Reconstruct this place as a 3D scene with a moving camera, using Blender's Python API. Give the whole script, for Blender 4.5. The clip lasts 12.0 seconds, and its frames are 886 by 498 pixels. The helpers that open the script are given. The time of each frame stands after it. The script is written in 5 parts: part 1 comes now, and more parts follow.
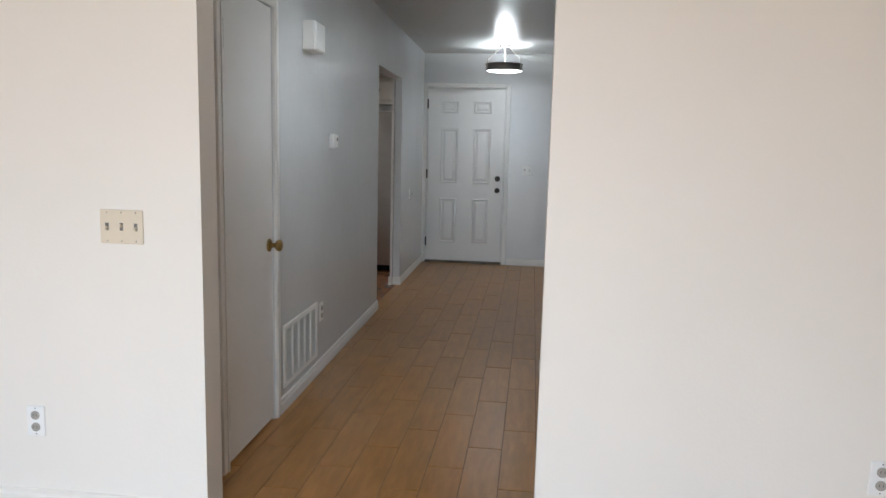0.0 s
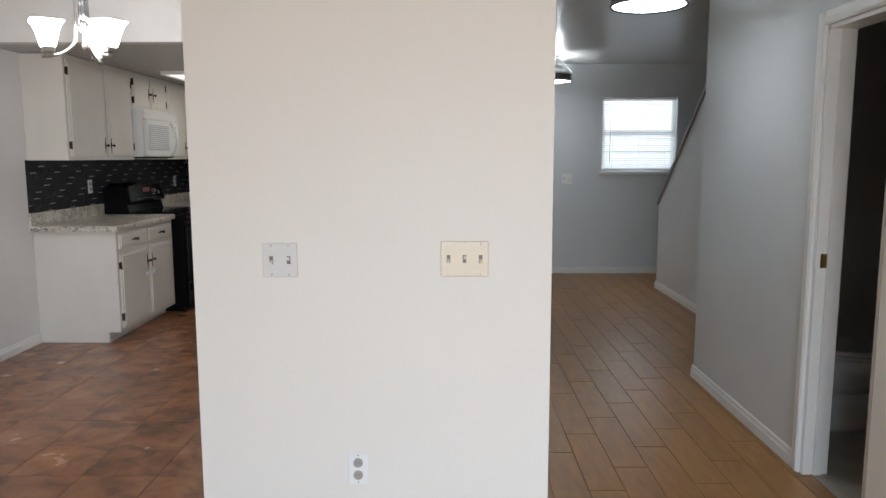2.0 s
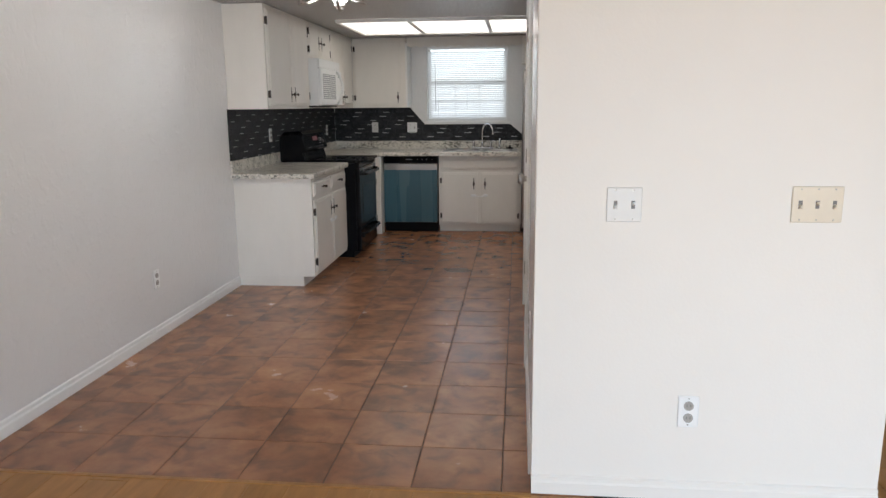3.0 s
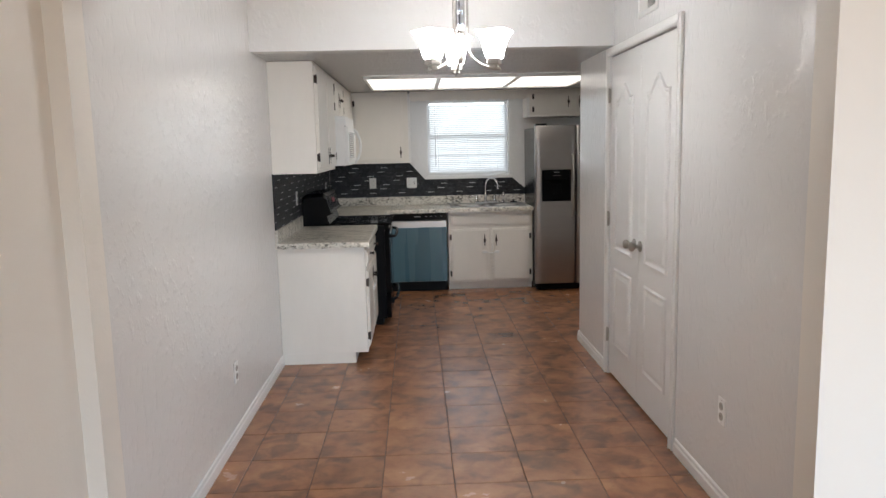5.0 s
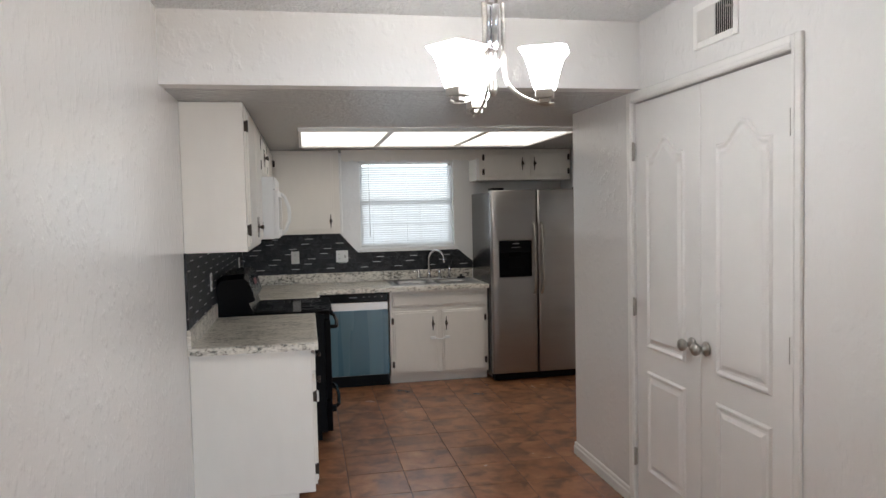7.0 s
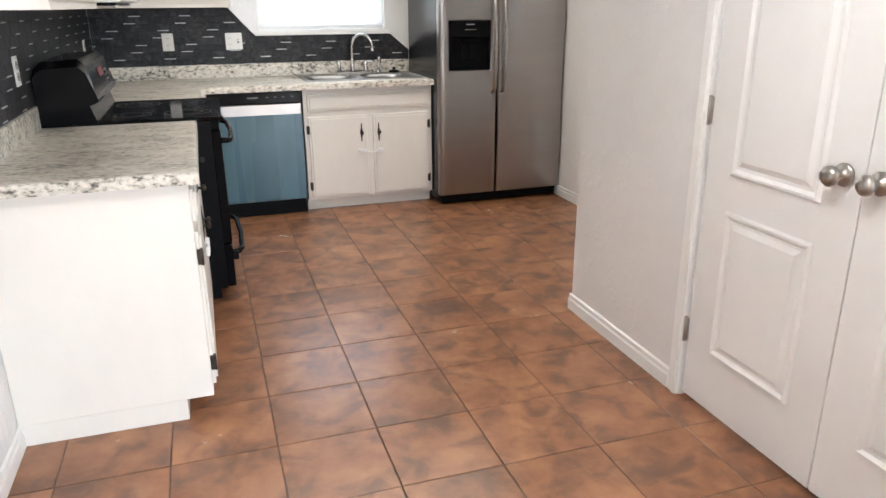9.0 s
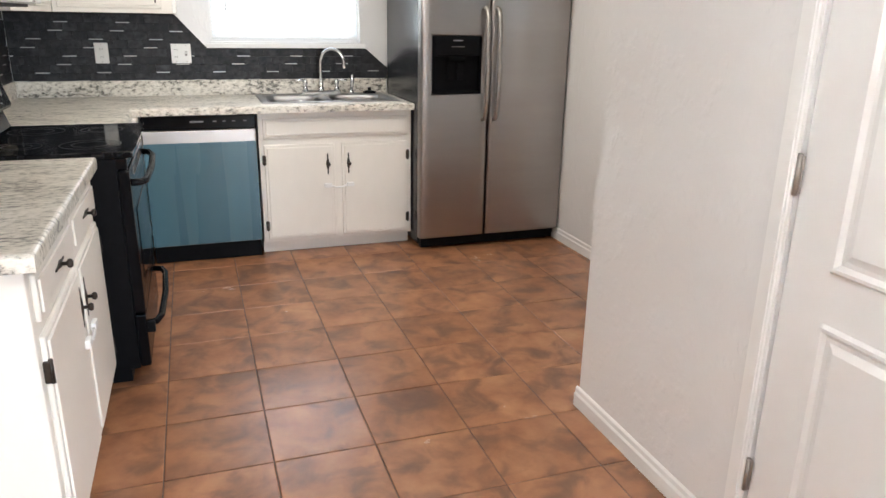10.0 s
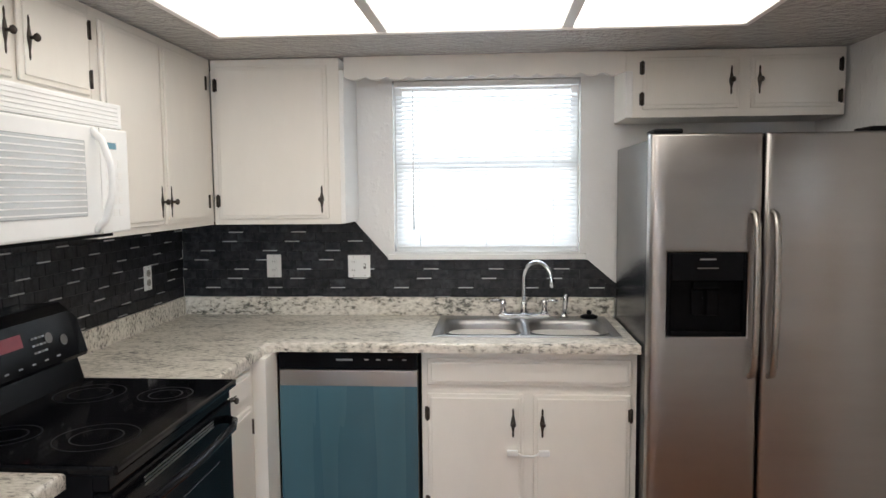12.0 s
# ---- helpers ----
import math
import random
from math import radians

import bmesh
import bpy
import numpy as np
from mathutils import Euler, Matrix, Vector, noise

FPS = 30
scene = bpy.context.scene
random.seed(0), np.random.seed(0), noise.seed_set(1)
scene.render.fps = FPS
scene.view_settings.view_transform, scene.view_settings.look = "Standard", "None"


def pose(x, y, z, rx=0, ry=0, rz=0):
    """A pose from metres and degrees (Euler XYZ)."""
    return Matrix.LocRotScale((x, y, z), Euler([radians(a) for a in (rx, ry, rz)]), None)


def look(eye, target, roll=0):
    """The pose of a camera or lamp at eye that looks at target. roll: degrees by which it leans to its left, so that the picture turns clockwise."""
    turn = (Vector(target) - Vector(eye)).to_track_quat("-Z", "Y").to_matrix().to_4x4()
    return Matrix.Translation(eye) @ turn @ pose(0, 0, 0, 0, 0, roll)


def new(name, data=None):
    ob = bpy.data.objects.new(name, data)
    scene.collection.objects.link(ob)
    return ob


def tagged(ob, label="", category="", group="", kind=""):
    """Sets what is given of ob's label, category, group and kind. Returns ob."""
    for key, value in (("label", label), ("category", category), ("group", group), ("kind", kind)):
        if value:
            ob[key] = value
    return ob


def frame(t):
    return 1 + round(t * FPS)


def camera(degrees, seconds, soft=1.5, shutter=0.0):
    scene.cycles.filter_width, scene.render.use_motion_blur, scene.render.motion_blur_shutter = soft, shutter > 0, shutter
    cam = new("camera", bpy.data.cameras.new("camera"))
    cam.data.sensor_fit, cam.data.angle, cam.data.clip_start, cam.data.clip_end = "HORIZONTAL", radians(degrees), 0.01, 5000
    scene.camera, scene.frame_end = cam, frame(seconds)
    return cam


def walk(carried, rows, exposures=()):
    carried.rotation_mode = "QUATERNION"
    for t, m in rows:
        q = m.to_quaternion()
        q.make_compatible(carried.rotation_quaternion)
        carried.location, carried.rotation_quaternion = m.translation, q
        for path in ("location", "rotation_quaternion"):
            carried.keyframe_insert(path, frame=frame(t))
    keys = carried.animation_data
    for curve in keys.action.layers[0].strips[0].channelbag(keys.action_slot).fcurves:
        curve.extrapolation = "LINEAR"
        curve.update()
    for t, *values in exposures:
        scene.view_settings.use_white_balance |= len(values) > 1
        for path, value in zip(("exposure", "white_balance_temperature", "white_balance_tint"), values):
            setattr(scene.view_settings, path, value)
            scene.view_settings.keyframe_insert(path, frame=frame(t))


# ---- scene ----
cam = camera(63.6, 12.0)
PATH = [
    (0, (0.135, 0.193, 1.342), (-0.105, 2.159, 1.065), 1.4),
    (0.5, (-0.178, 0.222, 1.395), (-0.292, 2.217, 1.485), 0.9),
    (1, (-0.502, 0.209, 1.422), (-0.529, 2.208, 1.476), 0.7),
    (1.5, (-0.862, 0.221, 1.389), (-0.842, 2.213, 1.211), 0.2),
    (2, (-1.303, 0.159, 1.384), (-1.321, 2.142, 1.127), -0.1),
    (2.5, (-1.755, 0.069, 1.384), (-1.890, 2.034, 1.037), 0.15),
    (3, (-2.208, 0.094, 1.370), (-2.413, 2.046, 0.978), -0.5),
    (3.2, (-2.352, 0.097, 1.384), (-2.558, 2.044, 0.975), -0.9),
    (4.8, (-3.285, 0.289, 1.509), (-3.245, 2.259, 1.165), -1.2),
    (5, (-3.38, 0.379, 1.521), (-3.313, 2.358, 1.239), -1.3),
    (5.5, (-3.594, 0.614, 1.578), (-3.459, 2.606, 1.46), -1.4),
    (6, (-3.644, 0.9, 1.558), (-3.447, 2.89, 1.558), -1.4),
    (6.5, (-3.674, 1.23, 1.574), (-3.408, 3.212, 1.61), -1.5),
    (7, (-3.767, 1.597, 1.547), (-3.394, 3.559, 1.44), -1.3),
    (7.5, (-3.787, 1.891, 1.463), (-3.39, 3.814, 1.083), -0.8),
    (9.3, (-3.609, 3.256, 1.365), (-2.993, 5.045, 0.719), 0.0),
    (9.5, (-3.53, 3.4, 1.372), (-2.907, 5.19, 0.735), 0.4),
    (10, (-3.391, 3.744, 1.352), (-2.767, 5.543, 0.741), 0.95),
    (10.5, (-3.253, 4.090, 1.462), (-2.603, 5.920, 0.985), 1.9),
    (11, (-2.97, 4.383, 1.487), (-2.432, 6.288, 1.202), 1.1),
    (11.5, (-2.833, 4.674, 1.495), (-2.539, 6.641, 1.285), 0.1),
    (12, (-2.755, 4.936, 1.512), (-2.9, 6.924, 1.348), -0.5),
]
EXPOSURES = [(0, 0.65), (1.5, 0.4), (3.0, 0.7), (5.0, 0.9), (6.5, 0.55), (7.0, 0.75), (7.5, 1.25), (9.5, 2.0), (10.5, 2.1), (11.2, 1.8), (12, 1.6)]
walk(cam, [(t, look(eye, target, roll)) for t, eye, target, roll in PATH], EXPOSURES)

# ---- plan, in metres ----
XL = -4.375      # west wall of dining room and kitchen
XP = -2.142      # pantry wall
YB = 8.512       # kitchen window wall
YC = 2.476       # living room face of the cross wall
YT = 2.60        # its other face
YS = 4.886       # soffit
YN = 5.79        # end of the pantry block
ZC = 2.444       # dining ceiling
ZK = 2.12        # kitchen ceiling
ZL = 2.32        # living room ceiling
ZH = 2.435       # hall ceiling
YF = 8.584       # front wall of the hall
XR = 0.237       # east wall of the hall
XK = -1.222      # east wall of the kitchen

# ---- light ----
world = bpy.data.worlds.new("sky")
scene.world = world
world.use_nodes = True
wn, wl = world.node_tree.nodes, world.node_tree.links
sky = wn.new("ShaderNodeTexSky")
sky.sky_type = 'NISHITA'
sky.sun_disc = False
sky.sun_elevation, sky.sun_rotation = radians(40), radians(200)
wl.new(sky.outputs[0], wn["Background"].inputs[0])
wn["Background"].inputs[1].default_value = 0.12
sun = new("sun", bpy.data.lights.new("sun", 'SUN'))
sun.data.energy, sun.data.angle, sun.data.color = 2.0, radians(2), (1, 0.95, 0.88)
sun.matrix_world = look((-6, -20, 14), (-3, 2, 0))


def area(name, m, w, h, watts, color):
    lamp = new(name, bpy.data.lights.new(name, 'AREA'))
    lamp.data.shape, lamp.data.size, lamp.data.size_y = 'RECTANGLE', w, h
    lamp.data.energy, lamp.data.color = watts, color
    lamp.matrix_world = m
    return lamp


# sky and sunlit ground seen through the patio door
sky_lamp = area("patio_sky_daylight", look((-0.9, -2.72, 1.55), (-0.9, 0.2, -0.7)), 3.2, 1.1, 72, (0.52, 0.745, 1.0))
ground_lamp = area("patio_ground_daylight", look((-0.9, -2.72, 0.55), (-0.9, 0.8, 2.4)), 3.2, 0.9, 29, (1.0, 0.84, 0.66))
sky_lamp.data.spread, ground_lamp.data.spread = radians(110), radians(125)
area("kitchen_window_daylight", look((-2.8, YB + 0.135, 1.62), (-2.8, 0, 1.62)), 0.92, 0.84, 4.0, (0.86, 0.93, 1.0))
area("hall_window_daylight", look((0.903, YF + 0.135, 1.63), (0.903, 0, 1.63)), 0.84, 0.84, 6.5, (0.84, 0.92, 1.0))


# ---- materials ----
def material(name, color, rough=0.5, metal=0.0, var=0.0, vscale=6.0, bump=0.0, bscale=60.0, detail=4.0, spec=0.5, emit=None, strength=0.0,
             random=0.0, coat=0.0, ramp=(0.35, 0.68), color2=None, stretch=None, bdist=0.002, fine=0.0, knock=False):
    m = bpy.data.materials.new(name)
    m.use_nodes = True
    n, l = m.node_tree.nodes, m.node_tree.links
    b = n["Principled BSDF"]
    b.inputs["Base Color"].default_value = (*color, 1)
    b.inputs["Roughness"].default_value = rough
    b.inputs["Metallic"].default_value = metal
    b.inputs["Specular IOR Level"].default_value = spec
    b.inputs["Coat Weight"].default_value = coat
    co = n.new("ShaderNodeTexCoord")
    vec = co.outputs["Object"]
    if random:
        oi = n.new("ShaderNodeObjectInfo")
        sc = n.new("ShaderNodeVectorMath")
        sc.operation = 'MULTIPLY_ADD'
        cx = n.new("ShaderNodeCombineXYZ")
        for k in range(3):
            l.new(oi.outputs["Random"], cx.inputs[k])
        sc.inputs[1].default_value = (37.0, 61.0, 23.0)
        l.new(cx.outputs[0], sc.inputs[0])
        l.new(vec, sc.inputs[2])
        vec = sc.outputs[0]
    if stretch:
        mp = n.new("ShaderNodeMapping")
        mp.inputs["Scale"].default_value = stretch
        l.new(vec, mp.inputs["Vector"])
        vec = mp.outputs[0]
    if emit:
        b.inputs["Emission Color"].default_value = (*emit, 1)
        b.inputs["Emission Strength"].default_value = strength
    last = None
    if var or color2:
        t = n.new("ShaderNodeTexNoise")
        t.inputs["Scale"].default_value = vscale
        t.inputs["Detail"].default_value = detail
        t.inputs["Roughness"].default_value = 0.6
        l.new(vec, t.inputs["Vector"])
        r = n.new("ShaderNodeValToRGB")
        r.color_ramp.elements[0].position, r.color_ramp.elements[1].position = ramp
        a = [max(0, c * (1 - var)) for c in color]
        r.color_ramp.elements[0].color = (*a, 1)
        r.color_ramp.elements[1].color = (*(color2 or [min(1, c * (1 + var)) for c in color]), 1)
        l.new(t.outputs["Fac"], r.inputs[0])
        last = r.outputs[0]
        rr = n.new("ShaderNodeMapRange")
        rr.inputs["To Min"].default_value, rr.inputs["To Max"].default_value = max(0.02, rough * 0.85), min(1, rough * 1.2)
        l.new(t.outputs["Fac"], rr.inputs["Value"])
        l.new(rr.outputs[0], b.inputs["Roughness"])
    if random:
        o = n.new("ShaderNodeObjectInfo")
        h = n.new("ShaderNodeHueSaturation")
        mr = n.new("ShaderNodeMapRange")
        mr.inputs["To Min"].default_value, mr.inputs["To Max"].default_value = 1 - random, 1 + random
        l.new(o.outputs["Random"], mr.inputs["Value"])
        l.new(mr.outputs[0], h.inputs["Value"])
        if last:
            l.new(last, h.inputs["Color"])
        else:
            h.inputs["Color"].default_value = (*color, 1)
        last = h.outputs[0]
    if last:
        l.new(last, b.inputs["Base Color"])
    if bump:
        t2 = n.new("ShaderNodeTexNoise")
        t2.inputs["Scale"].default_value = bscale
        t2.inputs["Detail"].default_value = 3
        l.new(vec, t2.inputs["Vector"])
        bp = n.new("ShaderNodeBump")
        bp.inputs["Strength"].default_value = bump
        bp.inputs["Distance"].default_value = bdist
        l.new(t2.outputs["Fac"], bp.inputs["Height"])
        l.new(bp.outputs[0], b.inputs["Normal"])
        if fine:
            t3 = n.new("ShaderNodeTexNoise")
            t3.inputs["Scale"].default_value = fine
            l.new(vec, t3.inputs["Vector"])
            b2 = n.new("ShaderNodeBump")
            b2.inputs["Strength"].default_value = bump
            b2.inputs["Distance"].default_value = bdist * 2
            height = t3.outputs["Fac"]
            if knock:    # flattened splatters with smooth paint between them
                t3.inputs["Detail"].default_value = 4
                kn = n.new("ShaderNodeMapRange")
                kn.interpolation_type = 'SMOOTHSTEP'
                kn.inputs["From Min"].default_value, kn.inputs["From Max"].default_value = 0.50, 0.72
                l.new(height, kn.inputs["Value"])
                height = kn.outputs[0]
            l.new(height, b2.inputs["Height"])
            l.new(bp.outputs[0], b2.inputs["Normal"])
            l.new(b2.outputs[0], b.inputs["Normal"])
    return m


WALL = material("wall_paint", (0.79, 0.78, 0.77), 0.22, var=0.012, vscale=1.5, bump=0.17, bscale=80, bdist=0.0035, fine=24, stretch=(1, 1, 0.8), knock=True, spec=0.6)
LWALL = material("living_wall_paint", (0.80, 0.762, 0.708), 0.55, var=0.015, vscale=1.2, bump=0.25, bscale=90, bdist=0.002, fine=12)
HWALL = material("hall_wall_paint", (0.70, 0.715, 0.725), 0.24, var=0.02, vscale=1.5, bump=0.3, bscale=70, bdist=0.003, fine=10)
POPCORN = material("textured_ceiling_paint", (0.78, 0.785, 0.785), 0.38, var=0.05, vscale=60, bump=1.0, bscale=115, bdist=0.010, fine=55)
# Greyed colour holds part of the kitchen ceiling's dimness at grazing view.
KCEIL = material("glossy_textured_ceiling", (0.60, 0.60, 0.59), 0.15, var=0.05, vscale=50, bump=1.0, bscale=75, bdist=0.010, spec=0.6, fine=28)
# Low grey puts the dimness of the hall ceiling into its colour.
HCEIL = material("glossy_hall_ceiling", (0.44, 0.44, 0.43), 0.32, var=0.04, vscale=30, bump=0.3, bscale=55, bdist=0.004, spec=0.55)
TRIM = material("white_trim_paint", (0.82, 0.81, 0.79), 0.32, var=0.02, vscale=8, bump=0.1, bscale=40)
DOORP = material("white_door_paint", (0.80, 0.79, 0.775), 0.33, var=0.015, vscale=4, bump=0.08, bscale=120)
CAB = material("cream_cabinet_paint", (0.80, 0.762, 0.705), 0.38, var=0.025, vscale=5, bump=0.12, bscale=60, stretch=(1, 1, 0.4))
CHALK = material("white_plastic", (0.82, 0.82, 0.81), 0.35, var=0.01, vscale=20)
IVORY = material("ivory_plastic", (0.70, 0.62, 0.50), 0.3, var=0.02, vscale=20)
PLATE = material("off_white_plate", (0.68, 0.67, 0.65), 0.35, var=0.02, vscale=20)
SOCKET = material("grey_socket_plastic", (0.36, 0.34, 0.31), 0.4, var=0.05, vscale=40)
GREYP = material("grey_slot", (0.16, 0.15, 0.14), 0.5)
DARK = material("dark_void", (0.015, 0.015, 0.015), 0.8)
BLACK = material("black_gloss", (0.004, 0.004, 0.005), 0.17, var=0.2, vscale=8, spec=0.09)
BLACKP = material("black_plastic", (0.005, 0.005, 0.006), 0.4, var=0.2, vscale=30, spec=0.06)
COOK = material("black_ceramic_glass", (0.004, 0.004, 0.005), 0.07, var=0.2, vscale=30, spec=0.16)
RING = material("burner_ring_print", (0.014, 0.014, 0.015), 0.3)
BRONZE = material("dark_bronze", (0.055, 0.045, 0.038), 0.38, metal=0.8, var=0.3, vscale=60)
BRASS = material("aged_brass", (0.30, 0.20, 0.08), 0.3, metal=1.0, var=0.25, vscale=40)
NICKEL = material("brushed_nickel", (0.42, 0.40, 0.37), 0.3, metal=1.0, var=0.1, vscale=40)
CHROME = material("chrome", (0.75, 0.76, 0.78), 0.08, metal=1.0, var=0.03, vscale=30)
STEEL = material("stainless_steel", (0.36, 0.34, 0.325), 0.31, metal=1.0, var=0.03, vscale=2.0, bump=0.04, bscale=160, stretch=(1, 1, 6), bdist=0.0004)
SINKM = material("sink_steel", (0.36, 0.355, 0.35), 0.36, metal=1.0, var=0.06, vscale=20)
FSIDE = material("black_fridge_side", (0.012, 0.013, 0.016), 0.22, var=0.2, vscale=30, bump=0.3, bscale=300, bdist=0.0008)
# Stretched noise paints soft vertical reflection bands into the film's blue.
FILM = material("blue_protective_film", (0.048, 0.115, 0.150), 0.26, var=0.16, vscale=0.9, coat=0.08, spec=0.4, stretch=(3, 1, 0.12))
SCREEN = material("display_glass", (0.02, 0.05, 0.06), 0.1, emit=(0.2, 0.6, 0.8), strength=0.08)
REDTAG = material("red_label", (0.20, 0.02, 0.03), 0.4, var=0.1, vscale=30)
PRINT = material("pale_print", (0.26, 0.26, 0.26), 0.5)
GROUT = material("tile_grout", (0.055, 0.040, 0.032), 0.8, var=0.2, vscale=30)
TILE = material("terracotta_tile", (0.235, 0.100, 0.055), 0.25, color2=(0.47, 0.215, 0.105), var=0.12, vscale=5.0, detail=6.0, random=0.09, bump=0.12, bscale=22, bdist=0.003, ramp=(0.25, 0.78))
PLANK = material("wood_look_tile", (0.35, 0.160, 0.042), 0.30, color2=(0.43, 0.205, 0.062), var=0.08, vscale=9, random=0.06, spec=0.4, stretch=(3, 0.5, 1), detail=4)
PLANKG = material("plank_grout", (0.14, 0.085, 0.05), 0.8, var=0.1, vscale=30)
SLATE = material("dark_slate_mosaic", (0.009, 0.0095, 0.012), 0.42, spec=0.25, color2=(0.038, 0.039, 0.044), var=0.4, vscale=28, detail=8, random=0.4, bump=0.5, bscale=80, bdist=0.002)
SLATEG = material("slate_bed", (0.014, 0.014, 0.016), 0.7)
STRIP = material("silver_strip", (0.58, 0.58, 0.58), 0.3, metal=0.3, random=0.12)
GRAN = material("granite_laminate", (0.62, 0.59, 0.53), 0.3)
SHADE = material("frosted_glass_shade", (0.85, 0.83, 0.78), 0.5, emit=(0.98, 0.985, 1.0), strength=18)
PANEL = material("acrylic_light_panel", (0.85, 0.85, 0.82), 0.4, emit=(1.0, 0.95, 0.87), strength=1.05)
DIFF = material("lit_diffuser", (0.9, 0.9, 0.9), 0.4, emit=(0.86, 0.94, 1.0), strength=9.0)
BULB = material("lit_bulb", (0.9, 0.9, 0.9), 0.4, emit=(0.86, 0.94, 1.0), strength=58.0)
TWIST = material("green_wire_wrap", (0.05, 0.30, 0.22), 0.4)
CERAM = material("white_porcelain", (0.70, 0.70, 0.69), 0.1, var=0.02, vscale=3, coat=0.4)
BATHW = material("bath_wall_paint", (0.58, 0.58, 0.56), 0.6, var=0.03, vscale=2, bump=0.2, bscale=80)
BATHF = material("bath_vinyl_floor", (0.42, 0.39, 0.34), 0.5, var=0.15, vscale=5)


def granite():
    n, l = GRAN.node_tree.nodes, GRAN.node_tree.links
    b = n["Principled BSDF"]
    co = n.new("ShaderNodeTexCoord")
    a = n.new("ShaderNodeTexNoise")
    a.inputs["Scale"].default_value, a.inputs["Detail"].default_value, a.inputs["Roughness"].default_value = 48, 9, 0.72
    v = n.new("ShaderNodeTexNoise")
    v.inputs["Scale"].default_value, v.inputs["Detail"].default_value = 9, 5
    mp = n.new("ShaderNodeMapping")
    mp.inputs["Scale"].default_value = (0.7, 1.6, 1.2)
    mp.inputs["Rotation"].default_value = (0, 0, radians(12))
    l.new(co.outputs["Object"], mp.inputs["Vector"])
    for t in (a, v):
        l.new(mp.outputs[0], t.inputs["Vector"])
    r = n.new("ShaderNodeValToRGB")
    e = r.color_ramp.elements
    e[0].position, e[0].color = 0.34, (0.05, 0.048, 0.044, 1)
    e[1].position, e[1].color = 0.60, (0.76, 0.72, 0.65, 1)
    x = e.new(0.41)
    x.color = (0.24, 0.22, 0.185, 1)
    x = e.new(0.47)
    x.color = (0.56, 0.52, 0.45, 1)
    mx = n.new("ShaderNodeMath")
    mx.operation = 'MULTIPLY_ADD'
    mx.inputs[1].default_value, mx.inputs[2].default_value = 0.35, -0.175
    ad = n.new("ShaderNodeMath")
    l.new(v.outputs["Fac"], mx.inputs[0])
    l.new(mx.outputs[0], ad.inputs[0])
    l.new(a.outputs["Fac"], ad.inputs[1])
    l.new(ad.outputs[0], r.inputs[0])
    l.new(r.outputs[0], b.inputs["Base Color"])


granite()


def cloud_tile():
    """A second, broader cloud of grey over the terracotta."""
    n, l = TILE.node_tree.nodes, TILE.node_tree.links
    b = n["Principled BSDF"]
    src = b.inputs["Base Color"].links[0].from_socket
    first = [x for x in n if x.bl_idname == "ShaderNodeTexNoise"][0]
    t = n.new("ShaderNodeTexNoise")
    t.inputs["Scale"].default_value, t.inputs["Detail"].default_value = 7.5, 7.0
    t.inputs["Distortion"].default_value = 0.6
    l.new(first.inputs["Vector"].links[0].from_socket, t.inputs["Vector"])
    r = n.new("ShaderNodeMapRange")
    r.inputs["From Min"].default_value, r.inputs["From Max"].default_value = 0.42, 0.74
    r.interpolation_type = 'SMOOTHSTEP'
    r.inputs["To Max"].default_value = 0.65
    l.new(t.outputs["Fac"], r.inputs["Value"])
    m = n.new("ShaderNodeMix")
    m.data_type = 'RGBA'
    m.inputs[7].default_value = (0.098, 0.058, 0.044, 1)
    l.new(r.outputs[0], m.inputs[0])
    l.new(src, m.inputs[6])
    l.new(m.outputs[2], b.inputs["Base Color"])


cloud_tile()

BLIND = bpy.data.materials.new("white_blind_slat")
BLIND.use_nodes = True
_n, _l = BLIND.node_tree.nodes, BLIND.node_tree.links
_b = _n["Principled BSDF"]
_b.inputs["Base Color"].default_value, _b.inputs["Roughness"].default_value = (0.82, 0.82, 0.81, 1), 0.45
_t = _n.new("ShaderNodeBsdfTranslucent")
_t.inputs[0].default_value = (0.85, 0.88, 0.9, 1)
_m = _n.new("ShaderNodeMixShader")
_m.inputs[0].default_value = 0.40
_l.new(_b.outputs[0], _m.inputs[1])
_l.new(_t.outputs[0], _m.inputs[2])
_l.new(_m.outputs[0], _n["Material Output"].inputs[0])

GLASS = bpy.data.materials.new("window_glass")
GLASS.use_nodes = True
_g = GLASS.node_tree.nodes["Principled BSDF"]
_g.inputs["Transmission Weight"].default_value, _g.inputs["Roughness"].default_value, _g.inputs["IOR"].default_value = 1.0, 0.0, 1.1


# ---- building helpers ----
def add_box(bm, x0, y0, z0, x1, y1, z1, bevel=0.0):
    vs = [bm.verts.new((x, y, z)) for x in (x0, x1) for y in (y0, y1) for z in (z0, z1)]
    fs = [bm.faces.new([vs[i] for i in q]) for q in ((0, 1, 3, 2), (4, 6, 7, 5), (0, 4, 5, 1), (2, 3, 7, 6), (0, 2, 6, 4), (1, 5, 7, 3))]
    if bevel:
        es = {e for f in fs for e in f.edges}
        bmesh.ops.bevel(bm, geom=list(es), offset=bevel, segments=1 if bevel < 0.004 else 2, profile=0.6, affect='EDGES')
    return bm


def box(x0, y0, z0, x1, y1, z1, bevel=0.0):
    return add_box(bmesh.new(), min(x0, x1), min(y0, y1), min(z0, z1), max(x0, x1), max(y0, y1), max(z0, z1), bevel)


